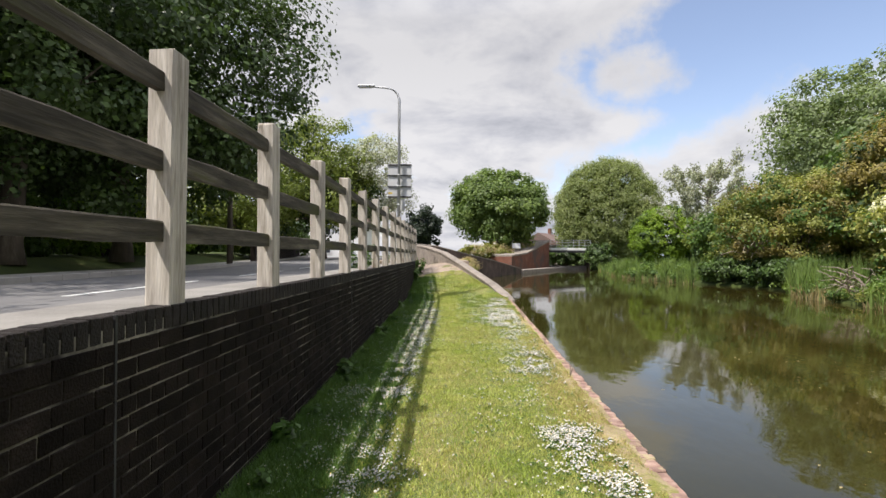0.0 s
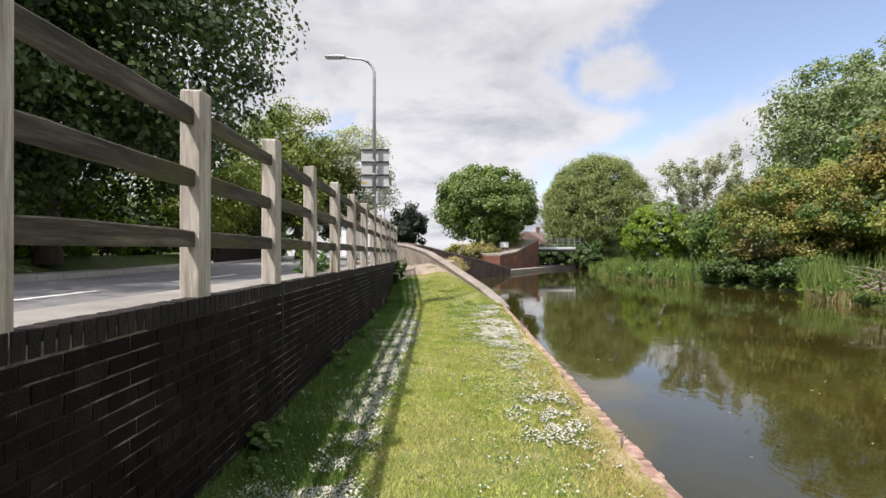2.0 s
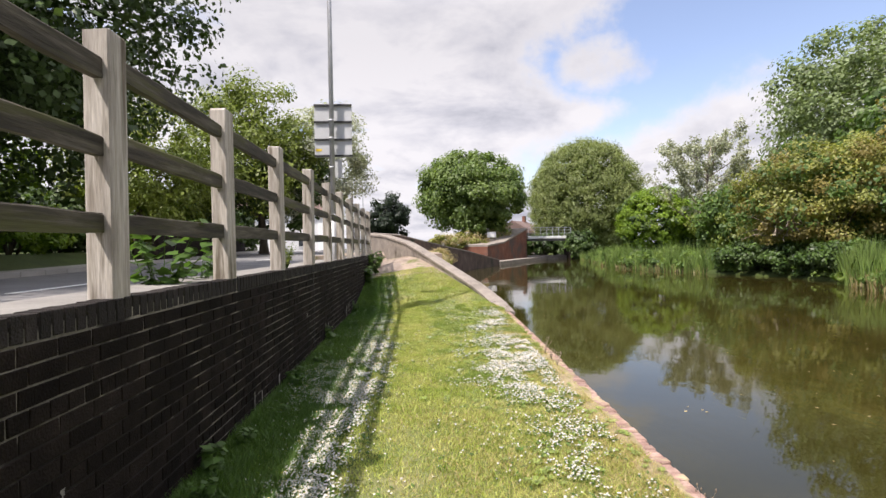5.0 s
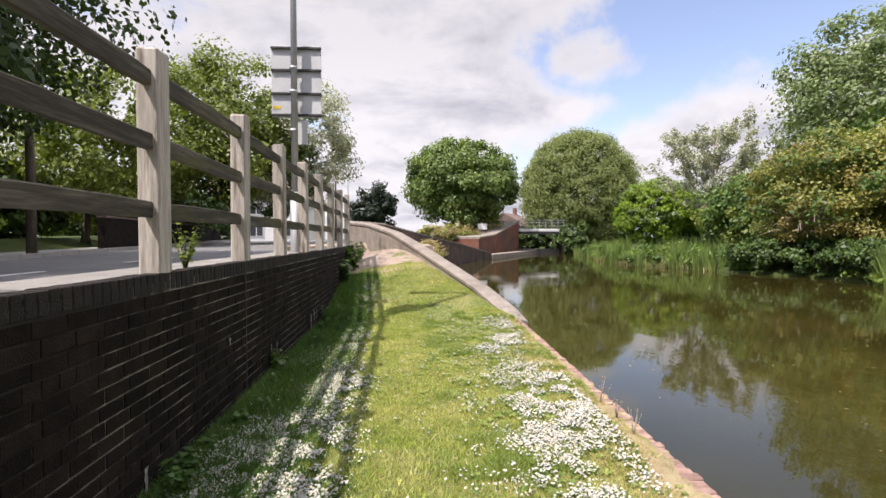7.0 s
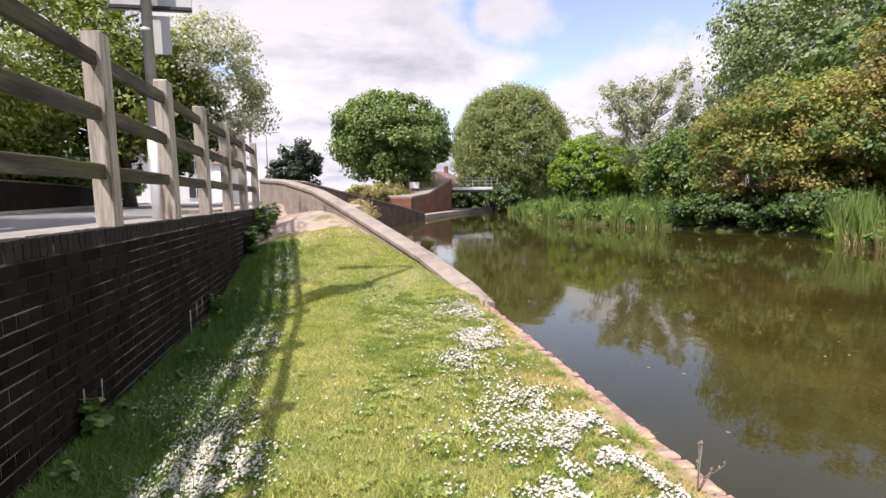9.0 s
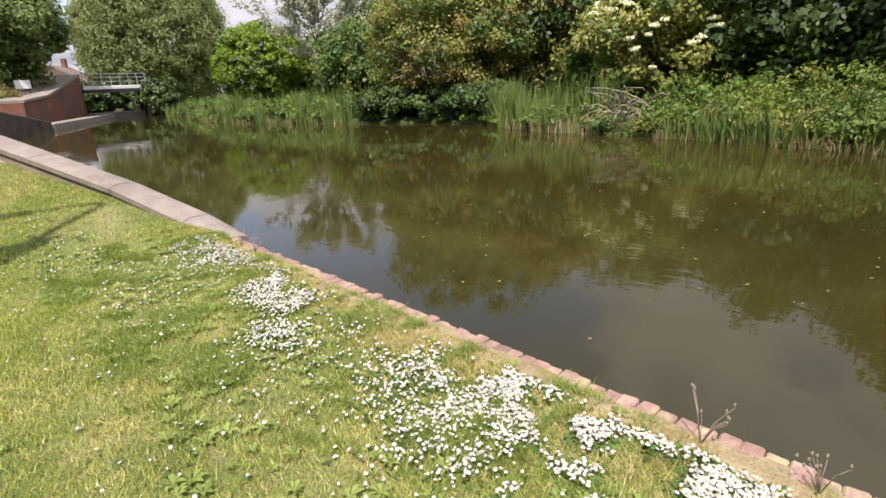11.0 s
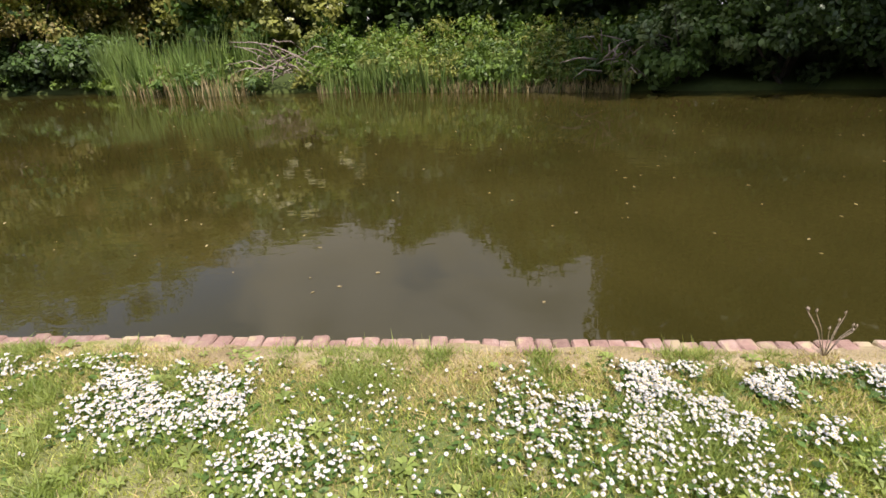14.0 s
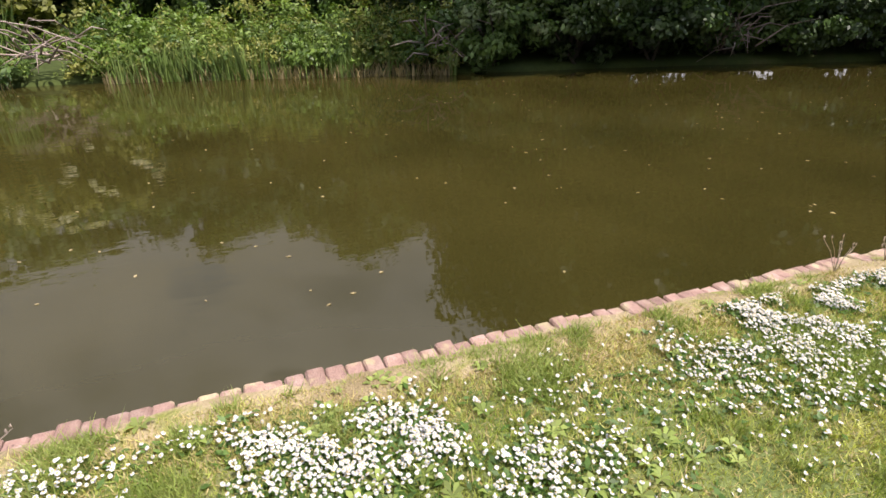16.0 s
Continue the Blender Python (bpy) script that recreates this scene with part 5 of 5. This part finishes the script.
def daisies(n, seed):
    g = np.random.default_rng(seed)
    w = np.array([c[4] for c in CLUMPS], dtype=float)
    i = g.choice(len(CLUMPS), n, p=w / w.sum())
    c = np.array(CLUMPS)[i]
    x = c[:, 0] + g.normal(size=n) * c[:, 2] * 0.74
    y = c[:, 1] + g.normal(size=n) * c[:, 3] * 0.85
    loose = g.random(n) < 0.09
    y[loose] = g.uniform(2, 19, loose.sum())
    side = g.random(loose.sum()) < 0.72
    x[loose] = np.where(side, g.normal(1.2, 0.4, loose.sum()), g.normal(-0.4, 0.25, loose.sum()))
    ok = (y < 17.6) | (x < 1.2)
    ok &= (x > WALL_X + 0.08) & (x < 1.62 + 0.043 * y - 0.24)
    ok &= wave(x, y, 8.0, 0.7) + 0.7 * wave(x, y, 20.0, 1.9) + g.normal(size=n) * 0.4 > -0.1
    x, y = x[ok], y[ok]
    z = np.array([lawn_z(a, b) for a, b in zip(x, y)]) + g.uniform(0.018, 0.055, len(x))
    return x, y, z, g


x, y, z, g = daisies(80000, 3)
n = len(x)
rad = g.uniform(0.0055, 0.0095, n)
up = unit(np.stack([g.normal(-0.2, 0.4, n), g.normal(-0.15, 0.4, n), np.ones(n)], 1))
ua = unit(np.cross(up, np.array([0.3, 1.0, 0.1])))
va = np.cross(up, ua)
C = np.stack([x, y, z], 1)
petal = []
for s in range(4):
    t0 = math.pi / 4 * s * 2
    pts = [C + (ua * math.cos(t0 + o) + va * math.sin(t0 + o)) * (rad * f)[:, None] for o, f in ((0, 1.0), (math.pi / 4, 0.93), (math.pi / 2, 1.0))]
    petal.append(np.stack([C + up * 0.002, pts[0], pts[1], pts[2]], 1))
dz = thing("daisies", "clumps of white daisies in the mown grass", "flowers", kind="stuff")
part("petals", quads_mesh("petals", np.concatenate(petal), M_PETAL), dz)
cs = 0.36 * rad[:, None]
part("centres", quads_mesh("centres", np.stack([C + up * 0.004 + ua * cs, C + up * 0.004 + va * cs, C + up * 0.004 - ua * cs, C + up * 0.004 - va * cs], 1), M_EYE), dz, "yellow flower centres")
st = np.array([0.0011, 0, 0])
part("stalks", quads_mesh("stalks", np.stack([C - st, C + st, C * [1, 1, 0] + st, C * [1, 1, 0] - st], 1), L_WEED), dz)
low = g.random(n) < 0.5
kk = low.sum() * 2
pp = np.repeat(C[low], 2, 0) + np.stack([g.normal(0, 0.03, kk), g.normal(0, 0.03, kk), np.zeros(kk)], 1)
pp[:, 2] = np.array([lawn_z(a, b) for a, b in pp[:, :2]]) + g.uniform(0.008, 0.025, kk)
part("leaves", quads_mesh("daisy_leaves", rhombs(pp, unit(np.stack([g.normal(0, .4, kk), g.normal(0, .4, kk), np.ones(kk)], 1)), 0.022, 0.45), L_WEED), dz)


# flat rosettes of broad leaves in the turf
rp = lawn_points(460, 9.0, 18.0, lambda x, y, e: np.clip((x - 0.3) / 0.6, 0.04, 1) * np.clip(0.5 + wave(x, y, 3.0, 6.0), 0.05, 1))
rq = []
for px, py in rp:
    pz, rot, big_ = lawn_z(px, py) + 0.012, rng.uniform(0, 6.28), rng.uniform(0.6, 1.3)
    for j in range(7):
        a_ = rot + j * 0.9 + rng.uniform(-0.2, 0.2)
        l_, w_ = 0.045 * big_ * rng.uniform(0.7, 1.2), 0.009 * big_
        dx, dy = math.cos(a_), math.sin(a_)
        rq.append([(px, py, pz), (px + dx * l_ * 0.6 - dy * w_, py + dy * l_ * 0.6 + dx * w_, pz + 0.022), (px + dx * l_, py + dy * l_, pz + 0.014), (px + dx * l_ * 0.6 + dy * w_, py + dy * l_ * 0.6 - dx * w_, pz + 0.020)])
turf = thing("turf_weeds", "flat green rosettes of broad leaves in the turf", "weeds", kind="stuff")
part("leaves", quads_mesh("turf_weeds", np.array(rq), L_TUFT), turf)


def weed(label, place, n, size, h, seed, mat, name="weed"):
    """A leafy weed: stems from one foot with leaves up them."""
    g = np.random.default_rng(seed)
    t = thing(name, label, "weed", place)
    specs, P, N = [], [], []
    for i in range(n):
        a = g.uniform(0, 6.28)
        e = np.array([math.cos(a) * h * g.uniform(.1, .45), math.sin(a) * h * g.uniform(.1, .45), h * g.uniform(.6, 1.0)])
        specs.append(([Vector((0, 0, -0.02)), Vector(e * 0.5 + np.array([0, 0, 0.08 * h])), Vector(e)], [0.005, 0.004, 0.0015]))
        for f in np.linspace(0.25, 1.0, 7):
            for s in range(2):
                o = unit(g.normal(size=(1, 3)))[0]
                P.append(e * f + o * size * 0.8)
                N.append(unit((o * 0.5 + np.array([0, 0, 0.9]))[None])[0])
    tagged(part("branchwork", joined_tubes("branchwork", specs, L_WEED, 4), t), kind="stuff")
    part("leaves", quads_mesh("weed_leaves", rhombs(np.array(P), np.array(N), size, 0.75), mat), t)


weed("broad-leaved green weed behind the fence", (-1.46, 9.75, 0.93), 11, 0.06, 0.80, 1, L_WEED)
weed("leafy green weed growing up through the fence", (-1.46, 10.35, 0.93), 9, 0.05, 0.62, 2, L_WEED)
weed("thin yellow-green weed at a fence post", (-1.20, 12.28, WALL_TOP - 0.01), 9, 0.022, 0.36, 3, L_FRESH)
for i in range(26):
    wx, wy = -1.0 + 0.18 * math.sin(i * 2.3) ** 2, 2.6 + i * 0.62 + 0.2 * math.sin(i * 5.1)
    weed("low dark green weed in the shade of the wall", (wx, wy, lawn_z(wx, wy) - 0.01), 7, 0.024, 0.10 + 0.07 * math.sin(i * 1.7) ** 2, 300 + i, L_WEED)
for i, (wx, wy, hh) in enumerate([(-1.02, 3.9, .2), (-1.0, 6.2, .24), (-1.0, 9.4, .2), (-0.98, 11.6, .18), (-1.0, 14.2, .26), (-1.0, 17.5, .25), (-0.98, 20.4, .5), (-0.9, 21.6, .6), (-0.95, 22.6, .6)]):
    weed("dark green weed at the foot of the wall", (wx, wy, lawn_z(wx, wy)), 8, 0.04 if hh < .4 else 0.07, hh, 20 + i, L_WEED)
for i, (wy, hh) in enumerate([(6.3, .22), (8.6, .26), (12.15, .3), (12.5, .24), (12.9, .34), (16.9, .28), (17.2, .3)]):
    g2 = random.Random(i)
    t = thing("dry_stalks", "thin dry flower stalks at the canal edge", "stalks", (edge_x(wy) - 0.14, wy, -0.01), group="edge stalks")
    hh *= 0.65
    for j in range(9):
        e = Vector((g2.uniform(-.1, .35) * hh, g2.uniform(-.5, .5) * hh, hh * g2.uniform(.5, 1)))
        stem = ([Vector((0, 0, 0)), e * 0.5 + Vector((0, 0, .03)), e], [0.0018, 0.0015, 0.001])
        bud = ([e, e + Vector((0, 0.003, 0.012)), e + Vector((0, 0, 0.022))], [0.001, 0.006, 0.001])
        part("stalk", joined_tubes("stalk", [stem, bud], M_TWIG, 4), t)

# ---- pale lime runs low on the wall ----
lr = random.Random(9)
for y0, top, drop, wide in ((11.46, 0.19, 0.20, 0.035), (10.63, 0.20, 0.18, 0.02), (10.85, 0.16, 0.12, 0.015), (14.25, 0.30, 0.19, 0.022), (14.5, 0.28, 0.12, 0.018), (16.68, 0.28, 0.26, 0.05), (16.95, 0.31, 0.16, 0.04), (17.2, 0.3, 0.12, 0.03), (8.1, 0.5, 0.07, 0.02), (12.9, 0.62, 0.06, 0.03)):
    n_ = 7
    left = [(WALL_X + 0.0045, y0 - wide * (0.35 + 0.65 * lr.random()) * (1 - 0.5 * i / n_), top - drop * i / n_) for i in range(n_ + 1)]
    rightp = [(WALL_X + 0.0045, y0 + wide * (0.35 + 0.65 * lr.random()) * (1 - 0.5 * i / n_), top - drop * i / n_) for i in range(n_ + 1)]
    part("lime_run", mesh_of("lime_run", left + rightp, [(i, i + 1, n_ + 2 + i, n_ + 1 + i) for i in range(n_)], M_LIME), wall, "pale lime run on the bricks")

# ---- leaf bits adrift on the water ----
fp = np.stack([rng.uniform(3.0, 13.0, 420), rng.uniform(2.0, 30.0, 420), np.full(420, WATER + 0.004)], 1)
fp[:, 0] = np.maximum(fp[:, 0], 1.8 + 0.043 * fp[:, 1])
fp = fp[np.array([q[0] < shore_x(q[1]) - 0.3 for q in fp])]
bits = thing("floating_leaves", "scattered pale leaf bits adrift on the water", "leaves", kind="stuff")
part("leaves", quads_mesh("floating_leaves", rhombs(fp, unit(np.stack([rng.normal(0, .05, len(fp)), rng.normal(0, .05, len(fp)), np.ones(len(fp))], 1)), 0.022, 0.55), L_STRAW), bits)

# ---- single bricks, last ----
for ms, p in singles:
    b = part("brick" if ms is not CAPS else "cap_brick", ms[r.randrange(4)], wall)
    b.matrix_local = Matrix.Translation(p)
for ms, p in cope_one:
    b = part("brick", ms[r.randrange(5)], edging)
    b.matrix_local = pose(*p, r.uniform(-1.5, 1.5), r.uniform(-3, 3), r.uniform(-3, 3))
